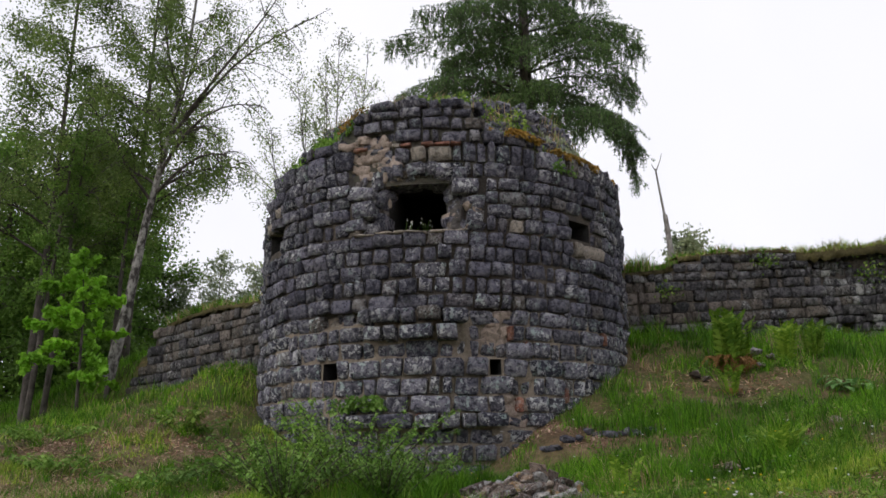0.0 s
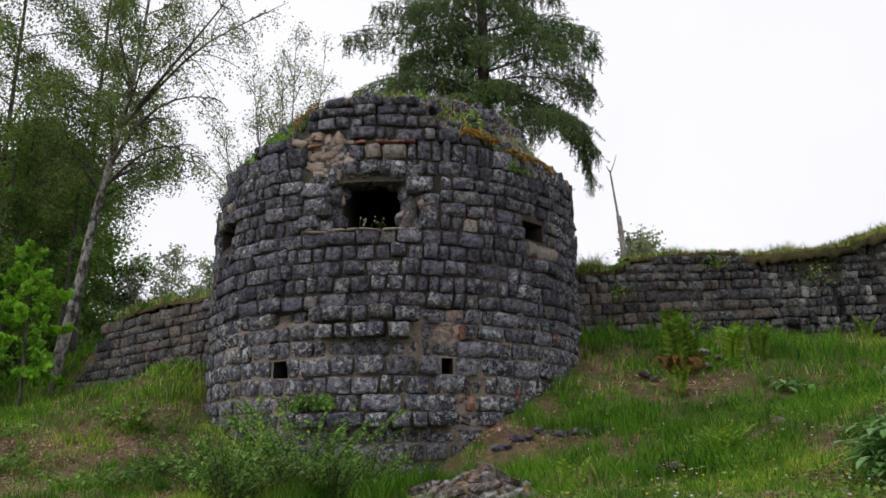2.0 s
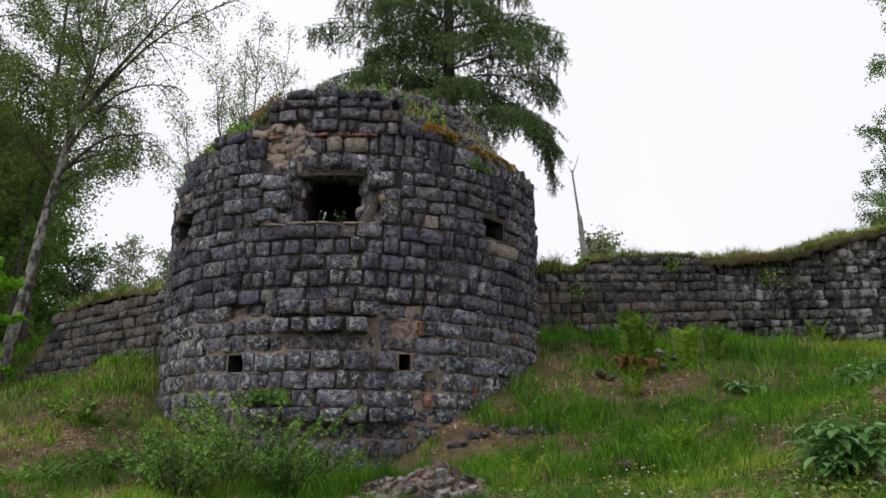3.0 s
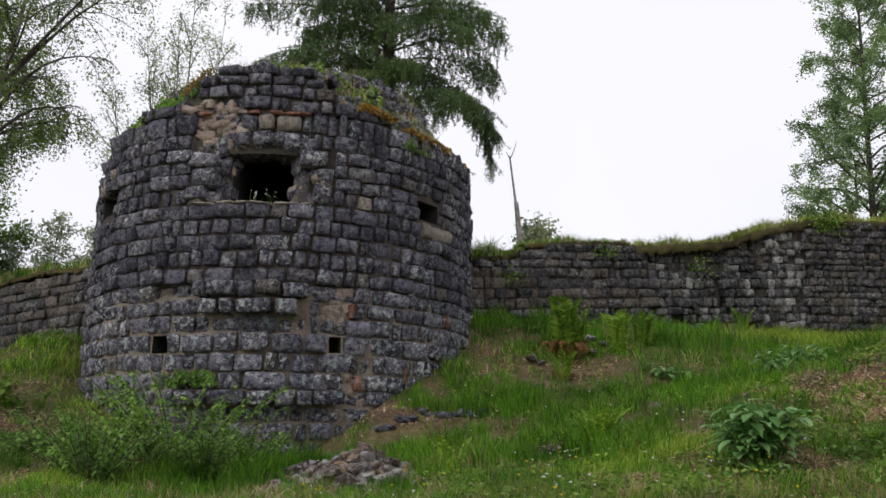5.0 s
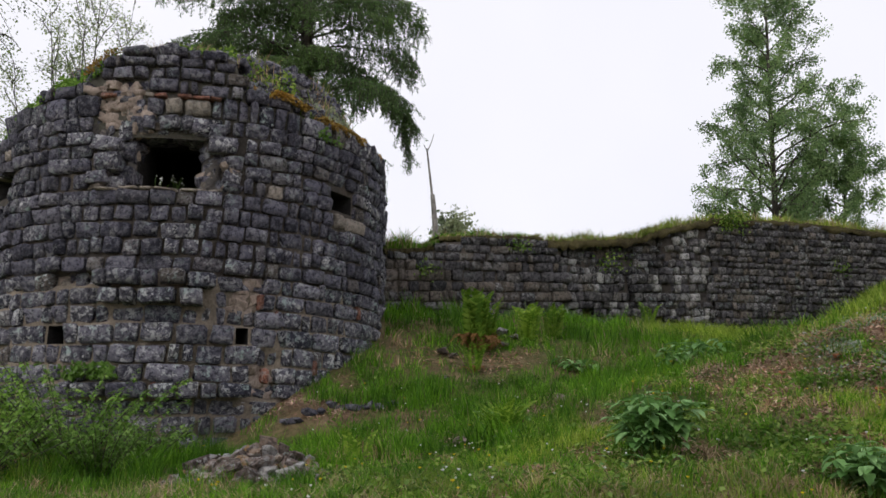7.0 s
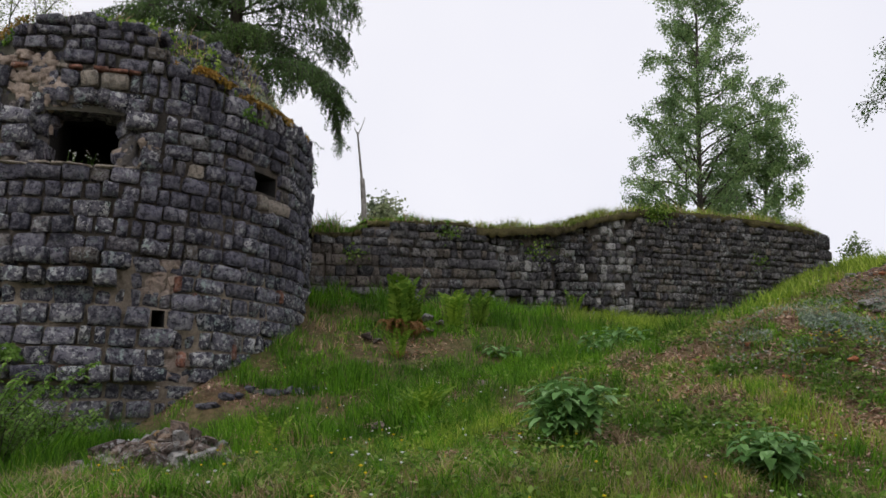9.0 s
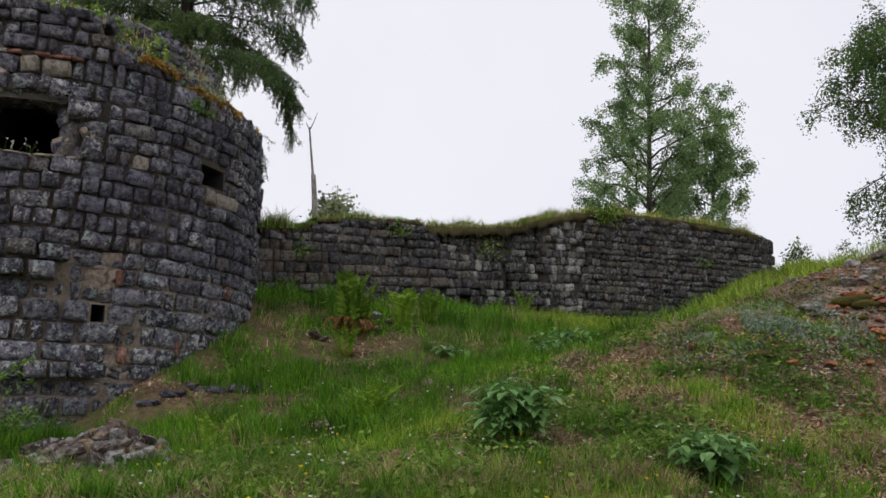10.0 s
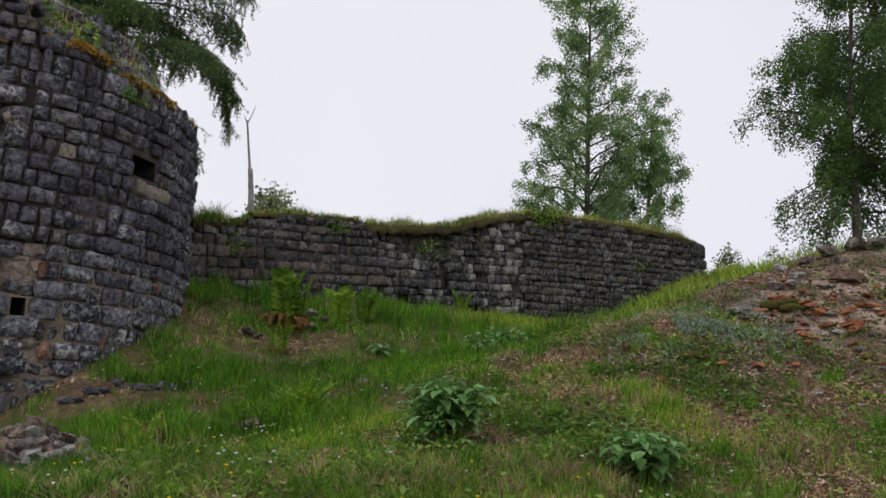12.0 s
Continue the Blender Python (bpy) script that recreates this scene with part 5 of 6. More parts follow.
def far_grass():
    """Grass on the ridge beyond the mound."""
    rng = np.random.default_rng(6)
    x, y = rng.uniform(8.0, 18.5, 76000), rng.uniform(8.4, 16.4, 76000)
    f = field(x, y, 1.1, 3.0)
    ok = (y < np.interp(x, WALL_X, WALL_Y) - 0.05) & (rng.random(len(x)) < 0.55 + f)
    x, y = x[ok], y[ok]
    v, q = blade_mesh(np.stack([x, y, soil(x, y) - 0.01], -1), rng.uniform(0.10, 0.32, len(x)), np.full(len(x), 0.014), 0.6, rng)
    tagged(from_arrays("ridge_grass", v, q, MEADOW), "yellowish-green grass on the ridge by the wall", "grass", kind="stuff")


def shoulder_grass():
    """Tall grass on the slope beyond the end of the west wall."""
    rng = np.random.default_rng(16)
    x, y = rng.uniform(-15, -6.7, 60000), rng.uniform(14.5, 22.5, 60000)
    ok = (y < np.interp(x, WALL_X, WALL_Y) - 0.05) | (x < -7.7)
    ok &= rng.random(len(x)) < 0.6 + field(x, y, 0.9, 5.0)
    x, y = x[ok], y[ok]
    v, q = blade_mesh(np.stack([x, y, soil(x, y) - 0.01], -1), rng.uniform(0.10, 0.34, len(x)), np.full(len(x), 0.017), 0.6, rng)
    tagged(from_arrays("shoulder_grass", v, q, GRASS), "fresh green grass on the slope beside the wall stub", "grass", kind="stuff")


WHITE_PETAL, YELLOW_PETAL = plain("white_petals", (0.75, 0.76, 0.72)), plain("yellow_petals", (0.75, 0.55, 0.02))
LITTER = leaf_material("dead_leaves", (0.11, 0.055, 0.035), (0.33, 0.185, 0.125), (0.62, 0.46, 0.36), 0.15)
build_grass()
far_grass()
shoulder_grass()


def turf(name, line, label, seed, count, tall, mat=None, spread=0.08, droop=0.03):
    """Turf along the top of a wall: a ragged sod with grass on it."""
    rng = np.random.default_rng(seed)
    pts = np.array(line, float)
    t = np.linspace(0, 1, len(pts))
    n = 90
    c = np.stack([np.interp(np.linspace(0, 1, n), t, pts[:, k]) for k in range(3)], -1)
    d = np.gradient(c, axis=0)
    side = np.stack([d[:, 1], -d[:, 0], 0 * d[:, 0]], -1)
    side /= np.linalg.norm(side, axis=1, keepdims=True)
    prof = ((0.02 + 0.4 * droop, -0.16 * droop / 0.2), (0.03 + 0.6 * droop, -0.05), (0.02 + 0.4 * droop, 0.03), (0.0, 0.05), (-0.3, 0.05), (-0.6, 0.0), (-0.6, -0.2))
    v = []
    for i in range(n):
        for k, (o, z) in enumerate(prof):
            w = noise.noise((i * 0.35, k * 0.8, seed)) * 0.06
            hang = -abs(noise.noise((i * 0.2, 3.3, seed))) * droop if k < 2 else 0
            v.append(c[i] + side[i] * (o + w * (k < 3)) + np.array([0, 0, z + w * 0.8 + hang]))
    m = len(prof)
    f = [(i * m + k, i * m + k + 1, (i + 1) * m + k + 1, (i + 1) * m + k) for i in range(n - 1) for k in range(m - 1)]
    owner = thing(name, *pts[0], label, "turf")
    from_arrays("sod", v, f, SOD, owner, smooth=True)
    q = rng.random(count)
    o = rng.uniform(-0.45, spread, count)
    root = np.stack([np.interp(q, np.linspace(0, 1, n), c[:, k]) for k in range(3)], -1) + np.stack([np.interp(q, np.linspace(0, 1, n), side[:, k]) for k in range(3)], -1) * o[:, None]
    root[:, 2] += 0.05 - np.clip(o - 0.05, 0, 1) * 0.7
    h = tall * rng.uniform(0.4, 1.4, count) * (0.35 + 1.7 * np.clip(field(root[:, 0], root[:, 1], 1.6, seed) + 0.22, 0, 1))
    dry = rng.random(count) < 0.33
    for nm, sel, mt in (("grass", ~dry, mat or GRASS), ("dry_grass", dry, DRY)):
        bv, bf = blade_mesh(root[sel], h[sel], np.full(sel.sum(), 0.013), 0.7, rng)
        ob = from_arrays(nm, bv, bf, mt, owner)
        ob["kind"] = "stuff"


SOD = mortar_material("sod", (0.05, 0.04, 0.02), (0.15, 0.13, 0.05))
turf("wall_turf", [(3.2, 14.45, 4.62), (3.9, 14.6, 4.7), (4.3, 14.75, 4.86)], "strip of green turf on top of the ruined wall", 3, 1900, 0.26)
turf("wall_turf", [(4.3, 14.75, 4.98), (5.4, 15.0, 5.13), (6.6, 15.3, 5.25)], "thin dry grass on top of the ruined wall", 4, 1700, 0.14)
turf("wall_turf", [(6.7, 15.33, 5.18), (8.0, 15.65, 5.35), (9.1, 15.9, 5.53), (9.7, 16.05, 5.78), (11.3, 16.45, 6.22)], "brownish turf with thin grass on top of the ruined wall", 5, 3800, 0.17, MEADOW, 0.12, 0.13)
turf("wall_turf", [(11.3, 16.45, 6.24), (13.6, 16.6, 6.34), (15.0, 16.65, 6.33), (16.4, 16.7, 6.27), (17.1, 16.72, 6.16)], "brownish turf with thin grass on top of the ruined wall", 6, 3800, 0.18, MEADOW, 0.11, 0.11)
turf("wall_turf", [(-6.15, 18.2, 4.36), (-5.4, 17.4, 4.44), (-4.6, 16.55, 4.46), (-3.1, 14.95, 4.30)], "green turf on top of the stone wall stub", 7, 2800, 0.22)


def clump(name, x, y, label, count, tall, lean, mats, seed, spread=0.10, width=0.012, group="clumps of fern and rush"):
    """A tuft of long fronds or rushes that spring from one root."""
    rng = np.random.default_rng(seed)
    z = float(soil(x, y))
    owner = thing(name, x, y, z, label, "plant", group)
    for nm, mt, share, *low in mats:  # blades too fine to pick apart
        n = int(count * share)
        roots = np.stack([x + rng.normal(0, spread, n), y + rng.normal(0, spread, n), np.full(n, z - 0.03)], -1)
        h = tall * rng.uniform(0.45, 1.1, n) * (low[0] if low else 1)
        v, f = blade_mesh(roots, h, np.full(n, width) * rng.uniform(0.7, 1.3, n), lean, rng)
        from_arrays(nm, v, f, mt, owner)["kind"] = "stuff"


def fern(x, y, label, fronds, tall, spread, seed, withered=0):
    """A fern: fronds that rise from one root and arch outwards, each a midrib with pairs of leaflets."""
    rng = np.random.default_rng(seed)
    z = float(soil(x, y)) - 0.02
    owner = thing("fern_clump", x, y, z, label, "fern", "ferns on the bank")
    for k in range(fronds + withered):
        old = k >= fronds
        a = rng.uniform(0, 6.28)
        h = tall * rng.uniform(0.6, 1.08) * (0.55 if old else 1)
        out = np.array([math.cos(a), math.sin(a), 0.0])
        lean = spread * rng.uniform(0.4, 1.2) * (2.0 if old else 1)
        root = np.array([x, y, z]) + out * rng.uniform(0.0, 0.09)
        rib = spline([root, root + out * lean * h * 0.25 + [0, 0, h * 0.5], root + out * lean * h * 0.6 + [0, 0, h * (0.6 if old else 0.9)], root + out * lean * h + [0, 0, h * (0.25 if old else 1.0)]], 17)
        across = np.cross(out, [0, 0, 1.0])
        across = across * math.cos(k) + out * math.sin(k) * 0.6
        vs, fs, n = [], [], 0
        n = tube(rib, np.linspace(0.005, 0.002, 17), 3, vs, fs, n)
        for i in range(2, 16):
            t = i / 16
            w = h * 0.20 * math.sin(math.pi * min(1.0, 0.18 + 0.82 * t)) ** 0.8 * (1.1 - 0.35 * t)
            d = rib[i + 1] - rib[i] if i < 16 else rib[i] - rib[i - 1]
            d = d / (np.linalg.norm(d) + 1e-9)
            for sgn in (1, -1):
                tip = rib[i] + across * sgn * w + d * w * 0.45 + [0, 0, -0.15 * w]
                mid = 0.5 * (rib[i] + tip)
                b = 0.30 * w + 0.008
                vs.append(np.array([rib[i], mid + d * b * 0.6, tip, mid - d * b * 0.6]))
                fs.append(np.array([[n, n + 1, n + 2, n + 3]]))
                n += 4
        from_arrays("withered_frond" if old else "frond", np.concatenate(vs), np.concatenate(fs), RUST if old else FERN_LEAF, owner)


FERN_LEAF = leaf_material("fern_leaflets", (0.08, 0.175, 0.014), (0.145, 0.265, 0.022), (0.25, 0.37, 0.05), 0.45)
fern(4.2, 12.15, "tall fern clump, green above and rusty at the base", 26, 0.95, 0.28, 1, 34)
fern(4.42, 12.25, "tall fern clump, green above and rusty at the base", 14, 0.85, 0.3, 2, 24)
fern(5.2, 12.55, "upright fresh green fern clump on the bank", 20, 0.66, 0.35, 3)
fern(5.75, 12.8, "upright fresh green fern clump on the bank", 14, 0.6, 0.35, 4)
fern(3.95, 11.45, "small arching green fern below the tall clump", 14, 0.42, 0.75, 5, 4)
fern(3.05, 7.75, "dense dark green fern in the hollow", 26, 0.42, 0.7, 6)
fern(1.72, 8.3, "single light green fern in tall grass", 5, 0.40, 0.4, 7)
fern(8.4, 14.3, "upright green fern at the wall's foot", 12, 0.55, 0.4, 8)
clump("rush_clump", 3.0, 7.8, "dense dark green rush tuft in the hollow", 420, 0.40, 0.6, (("foliage", GRASS, 1.0),), 4, 0.14, 0.012)
clump("rush_clump", 3.0, 7.4, "light green grass tuft in the hollow", 120, 0.32, 0.6, (("foliage", GRASS, 1.0),), 7, 0.08, 0.010)


def leaf_shape():
    v = [(0, 0, 0), (0.3, 0.33, 0.10), (0.7, 0.22, 0.06), (1, 0, -0.12), (0.7, -0.22, 0.06), (0.3, -0.33, 0.10), (0.5, 0, 0)]
    return array_mesh("leaf", v, [(0, 6, 1), (1, 6, 2), (2, 6, 3), (3, 6, 4), (4, 6, 5), (5, 6, 0)])


def broadleaf(name, x, y, label, stems, tall, leaf, per, seed, mat, spread=0.16, group="broadleaf plants", bark=None):
    """A bushy herb or shrub: thin stems with single broad leaves, each folded along its midrib."""
    rng = np.random.default_rng(seed)
    z = float(soil(x, y))
    owner = thing(name, x, y, z, label, "plant", group)
    vs, fs, n = [], [], 0
    lv, lf, ln = [], [], 0
    single = leaf_shape() if name == "nettle_clump" else None
    if single:
        single.materials.append(PLANT_LEAF)
    for _ in range(stems):
        a = rng.uniform(0, 6.28)
        o = rng.uniform(0.2, 1.0) * spread
        p = np.array([x + 0.35 * o * math.cos(a), y + 0.35 * o * math.sin(a), z - 0.03])
        h = tall * rng.uniform(0.55, 1.05)
        tip = np.array([x + 1.6 * o * math.cos(a), y + 1.6 * o * math.sin(a), z + h])
        line = spline([p, 0.5 * (p + tip) + np.array([0, 0, 0.12 * h]), tip], 6)
        n = tube(line, np.linspace(0.006, 0.003, 6), 4, vs, fs, n)
        for k in range(per):
            t = rng.uniform(0.12 if name == "shrub" else 0.4, 1.0)
            q = np.array([np.interp(t * 5, range(6), line[:, c]) for c in range(3)])
            b = rng.uniform(0, 6.28)
            s = leaf * rng.uniform(0.6, 1.15)
            d = np.array([math.cos(b), math.sin(b), rng.uniform(-0.85, 0.2)])
            d /= np.linalg.norm(d)
            e = np.cross(d, [0, 0, 1.0])
            e /= np.linalg.norm(e)
            u = np.cross(e, d)
            q = q + d * s * 0.3
            fold = u * s * 0.10
            if single:
                ob = new("leaf", single)
                ob.parent = owner
                ob.matrix_parent_inverse = Matrix.Translation(-owner.location)
                ob.matrix_basis = Matrix(((d[0] * s, e[0] * s, u[0] * s, q[0]), (d[1] * s, e[1] * s, u[1] * s, q[1]), (d[2] * s, e[2] * s, u[2] * s, q[2]), (0, 0, 0, 1)))
                continue
            lv.append(np.stack([q, q + d * s * 0.3 + e * s * 0.33 + fold, q + d * s * 0.7 + e * s * 0.22 + fold * 0.6, q + d * s - u * s * 0.12,
                                q + d * s * 0.7 - e * s * 0.22 + fold * 0.6, q + d * s * 0.3 - e * s * 0.33 + fold, q + d * s * 0.5]))
            lf += [(ln, ln + 1, ln + 6), (ln + 1, ln + 2, ln + 6), (ln + 2, ln + 3, ln + 6), (ln + 3, ln + 4, ln + 6), (ln + 4, ln + 5, ln + 6), (ln + 5, ln, ln + 6)]
            ln += 7
    from_arrays("stalk", np.concatenate(vs), np.concatenate(fs), bark or HERB, owner, smooth=True)["kind"] = "stuff"
    if lv:
        from_arrays("foliage", np.concatenate(lv), lf, mat, owner)["kind"] = "stuff"


broadleaf("nettle_clump", 3.52, 5.68, "bushy plant with large fresh green leaves in the grass", 36, 0.52, 0.128, 12, 1, HERB, 0.19)
broadleaf("nettle_clump", 3.75, 6.3, "low leafy plant behind the larger one", 12, 0.3, 0.12, 6, 2, HERB, 0.16)
broadleaf("nettle_clump", 4.36, 4.56, "dark green leafy plant with drooping leaves on the slope", 30, 0.38, 0.11, 11, 3, HERB, 0.19)
broadleaf("nettle_clump", 6.4, 9.7, "spreading leafy plant half hidden in tall grass", 24, 0.46, 0.15, 9, 4, HERB, 0.34)
broadleaf("nettle_clump", 5.5, 11.3, "flat leafy plant with pale flower heads on the bank", 12, 0.22, 0.15, 5, 5, HERB, 0.22)
broadleaf("nettle_clump", 3.3, 5.6, "small leafy seedlings in short turf", 10, 0.16, 0.08, 5, 6, HERB, 0.22)
broadleaf("nettle_clump", 3.4, 8.6, "low bright green herb beside the rush tuft", 12, 0.18, 0.07, 8, 7, LIME_LEAF, 0.2)
broadleaf("shrub", -0.95, 9.2, "light green leafy shrub at the foot of the tower", 46, 0.95, 0.062, 60, 8, SHRUB_LEAF, 0.75, "shrubs at the tower's foot", DARK_BARK)
broadleaf("shrub", -1.75, 8.9, "light green leafy shrub at the foot of the tower", 44, 0.6, 0.058, 46, 9, SHRUB_LEAF, 0.5, "shrubs at the tower's foot", DARK_BARK)
broadleaf("shrub", -0.3, 9.6, "low green shrub spreading before the tower wall", 30, 0.38, 0.058, 40, 10, SHRUB_LEAF, 0.5, "shrubs at the tower's foot", DARK_BARK)
broadleaf("shrub", -0.6, 8.5, "low green shrub spreading before the tower wall", 34, 0.45, 0.056, 36, 21, SHRUB_LEAF, 0.45, "shrubs at the tower's foot", DARK_BARK)
broadleaf("shrub", -1.5, 8.0, "low green shrub spreading before the tower wall", 38, 0.5, 0.058, 40, 22, SHRUB_LEAF, 0.5, "shrubs at the tower's foot", DARK_BARK)
for sx, sy, sk in ((-4.3, 9.5, 31), (-3.0, 8.5, 32), (-5.2, 11.0, 33), (-2.4, 9.6, 34)):
    broadleaf("low_herb", sx, sy, "low green leafy herbs among brown litter", 30, 0.22, 0.07, 14, sk, SHRUB_LEAF, 0.5, "low herbs")
broadleaf("shrub", -3.6, 11.5, "low green plants on the slope below the wall", 26, 0.3, 0.09, 16, 12, HERB, 0.6, "shrubs at the tower's foot")


# ---- rubble, loose stones, growth on the masonry ----
def boulder(rng, flat=0.7, points=13):
    """An angular stone of about unit size: the hull of scattered points."""
    bm = bmesh.new()
    for _ in range(points):
        p = Vector([rng.gauss(0, 1) for _ in range(3)]).normalized() * rng.uniform(0.40, 0.56)
        bm.verts.new((p.x, p.y * 0.8, p.z * flat))
    hull = bmesh.ops.convex_hull(bm, input=bm.verts)
    loose = list({g for g in hull["geom_interior"] + hull["geom_unused"] if isinstance(g, bmesh.types.BMVert)})
    bmesh.ops.delete(bm, geom=loose, context="VERTS")
    bmesh.ops.recalc_face_normals(bm, faces=bm.faces)
    return bm


def boulder_meshes(count, seed, mat, flat=0.7):
    rng = random.Random(seed)
    out = []
    for _ in range(count):
        me = bpy.data.meshes.new("stone")
        bm = boulder(rng, flat)
        bm.to_mesh(me)
        bm.free()
        me.materials.append(mat)
        out.append(me)
    return out


ROCKS = boulder_meshes(12, 3, RUBBLE)
PALE_ROCKS = boulder_meshes(12, 6, PALE_RUBBLE)


def build_pile():
    """Heap of broken stones in the hollow before the tower."""
    rng = random.Random(8)
    cx, cy = 0.70, 8.2
    pile = thing("rubble_pile", cx, cy, float(soil(cx, cy)), "heap of broken grey and brown stones in the grass", "rubble")
    heap, base = [], float(soil(cx, cy)) - 0.05
    for _ in range(190):
        a, r = rng.uniform(0, 6.28), math.sqrt(rng.random())
        x, y = cx + 0.14 + 0.60 * r * math.cos(a), cy + 0.46 * r * math.sin(a)
        h = 0.40 * max(0.0, 1 - r) ** 0.65 - 0.04
        s = rng.uniform(0.10, 0.24) * (1.15 - 0.35 * r)
        heap.append((x, y, base + h * rng.uniform(0.7, 1.0), s))
    # larger boulders and a flat slab that carry the heap
    heap += [(cx - 0.28, cy + 0.02, base + 0.12, 0.44), (cx + 0.26, cy + 0.02, base + 0.30, 0.16), (cx + 0.02, cy - 0.02, base + 0.25, 0.2), (cx + 0.62, cy - 0.06, base + 0.02, 0.26), (cx + 0.45, cy - 0.12, base + 0.06, 0.24),
             (cx + 0.05, cy - 0.38, base + 0.06, 0.24), (cx + 0.26, cy - 0.36, base + 0.05, 0.22), (cx - 0.52, cy - 0.05, base + 0.0, 0.3), (cx - 0.68, cy - 0.22, base - 0.03, 0.24)]
    slab = new("slab", ROCKS[4])
    slab.parent = pile
    slab.matrix_parent_inverse = Matrix.Translation(-pile.location)
    slab.matrix_basis = pose(cx - 0.55, cy - 0.35, base + 0.0, 8, -6, 25) @ Matrix.Diagonal((0.95, 0.8, 0.28, 1))
    for x, y, z, s in heap:
        x, y, s = cx + 1.25 * (x - cx), cy + 1.25 * (y - cy), 1.22 * s
        ob = new("stone", (PALE_ROCKS if rng.random() < 0.2 else ROCKS)[rng.randrange(12)])
        ob.parent = pile
        ob.matrix_parent_inverse = Matrix.Translation(-pile.location)
        ob.matrix_basis = pose(x, y, z, rng.uniform(-35, 35), rng.uniform(-35, 35), rng.uniform(0, 360)) @ Matrix.Diagonal((s * rng.uniform(0.9, 1.3), s, s * rng.uniform(0.8, 1.15), 1))


build_pile()


def loose(name, mesh, x, y, size, label, category, group, sink=0.25, turn_=0.0, tilt=0.0):
    ob = new(name, mesh)
    ob.matrix_basis = pose(x, y, float(soil(x, y)) + size[2] * (0.5 - sink), tilt, tilt * 0.7, turn_) @ Matrix.Diagonal((*size, 1))
    return tagged(ob, label, category, group)


def build_mound():
    rng = random.Random(15)
    # larger stones lying on the mound
    spots = [(9.13, 7.44, 0.32), (9.3, 7.35, 0.22), (9.45, 7.5, 0.2), (8.15, 7.24, 0.24), (8.3, 7.2, 0.26), (8.32, 7.08, 0.2), (8.0, 7.2, 0.15), (9.9, 8.0, 0.25), (10.4, 8.0, 0.3), (11.0, 8.1, 0.42), (11.4, 7.9, 0.5),
             (11.8, 7.8, 0.45), (10.7, 7.7, 0.25), (9.7, 7.6, 0.2), (9.0, 6.6, 0.16), (8.7, 6.3, 0.14), (9.6, 7.1, 0.2), (6.6, 6.75, 0.16), (6.9, 7.4, 0.14)]
    for x, y, s in spots:
        loose("loose_stone", (ROCKS if x > 10.3 else PALE_ROCKS)[rng.randrange(12)], x, y, (s * rng.uniform(1, 1.5), s, s * rng.uniform(0.55, 0.8)), "brown-grey angular stone lying on the mound top" if x > 10.3 else "pale grey angular stone lying on the bare mound", "stone", "stones on the mound", 0.2, rng.uniform(0, 360), rng.uniform(-12, 12))
    for _ in range(120):
        x, y = rng.uniform(6.3, 12.0), rng.uniform(4.7, 8.6)
        s = rng.uniform(0.06, 0.15)
        loose("loose_stone", (ROCKS if rng.random() < 0.5 else PALE_ROCKS)[rng.randrange(12)], x, y, (s * 1.3, s, s * 0.6), "small broken stone on the rubble mound", "stone", "stones on the mound", 0.2, rng.uniform(0, 360), rng.uniform(-15, 15))
    # flat brown slab
    bm = bmesh.new()
    bmesh.ops.create_cube(bm, size=1.0)
    bmesh.ops.bevel(bm, geom=bm.edges[:], offset=0.05, segments=2, affect="EDGES")
    me = bpy.data.meshes.new("stone_slab")
    bm.to_mesh(me)
    bm.free()
    me.materials.append(SLAB)
    loose("stone_slab", me, 10.06, 7.11, (0.42, 0.3, 0.13), "flat reddish-brown stone slab on the mound", "stone", "", 0.1, 20, 6)
    # broken bricks and tiles
    shapes = boulder_meshes(6, 31, TILE, 0.4)
    for _ in range(84):
        if rng.random() < 0.7:
            x, y = rng.gauss(9.0, 0.5), rng.gauss(6.65, 0.35)
        else:
            x, y = rng.uniform(5.8, 10.5), rng.uniform(4.5, 7.4)
        s = rng.uniform(0.09, 0.24) * rng.uniform(0.6, 1.0)
        loose("brick_fragment", shapes[rng.randrange(6)], x, y, (s * 1.4, s, s * 0.9), "broken orange-red brick piece on bare soil", "brick", "brick fragments", 0.2, rng.uniform(0, 360), rng.uniform(-20, 20))
    # gravel
    g = np.random.default_rng(5)
    base = [(np.array([v.co for v in m.vertices]), np.array([list(p.vertices) for p in m.polygons])) for m in ROCKS[:6]]
    vs, fs, n = [], [], 0
    while n < 6800 * 9:
        x, y = g.uniform(5.6, 13), g.uniform(4.2, 9.6)
        b = max(0.0, float(bare(x, y)) * 2 - 1)
        if g.random() > 0.10 + b + 0.16 * float(smoothstep(5.6, 6.4, x)) * (y < 8):
            continue
        v, f = base[g.integers(6)]
        s = g.uniform(0.018, 0.075) * (0.6 + 0.4 * b)
        t = g.uniform(0, 6.28)
        c, sn = math.cos(t), math.sin(t)
        w = v * (s * g.uniform(0.9, 1.6), s, s * 0.7)
        vs.append(np.stack([w[:, 0] * c - w[:, 1] * sn + x, w[:, 0] * sn + w[:, 1] * c + y, w[:, 2] + float(soil(x, y)) + 0.1 * s], -1))
        fs.append(f + n)
        n += len(v)
    tagged(from_arrays("gravel", np.concatenate(vs), np.concatenate(fs), RUBBLE_REST), "gravel of stone and brick chips strewn over the mound", "gravel", kind="stuff")
    # moss cushions
    for x, y, s in ((8.66, 7.1, 0.3), (8.86, 7.02, 0.24), (8.72, 6.9, 0.26), (8.45, 6.75, 0.14), (6.75, 6.55, 0.24)):
        bm = bmesh.new()
        bmesh.ops.create_icosphere(bm, subdivisions=3, radius=0.5)
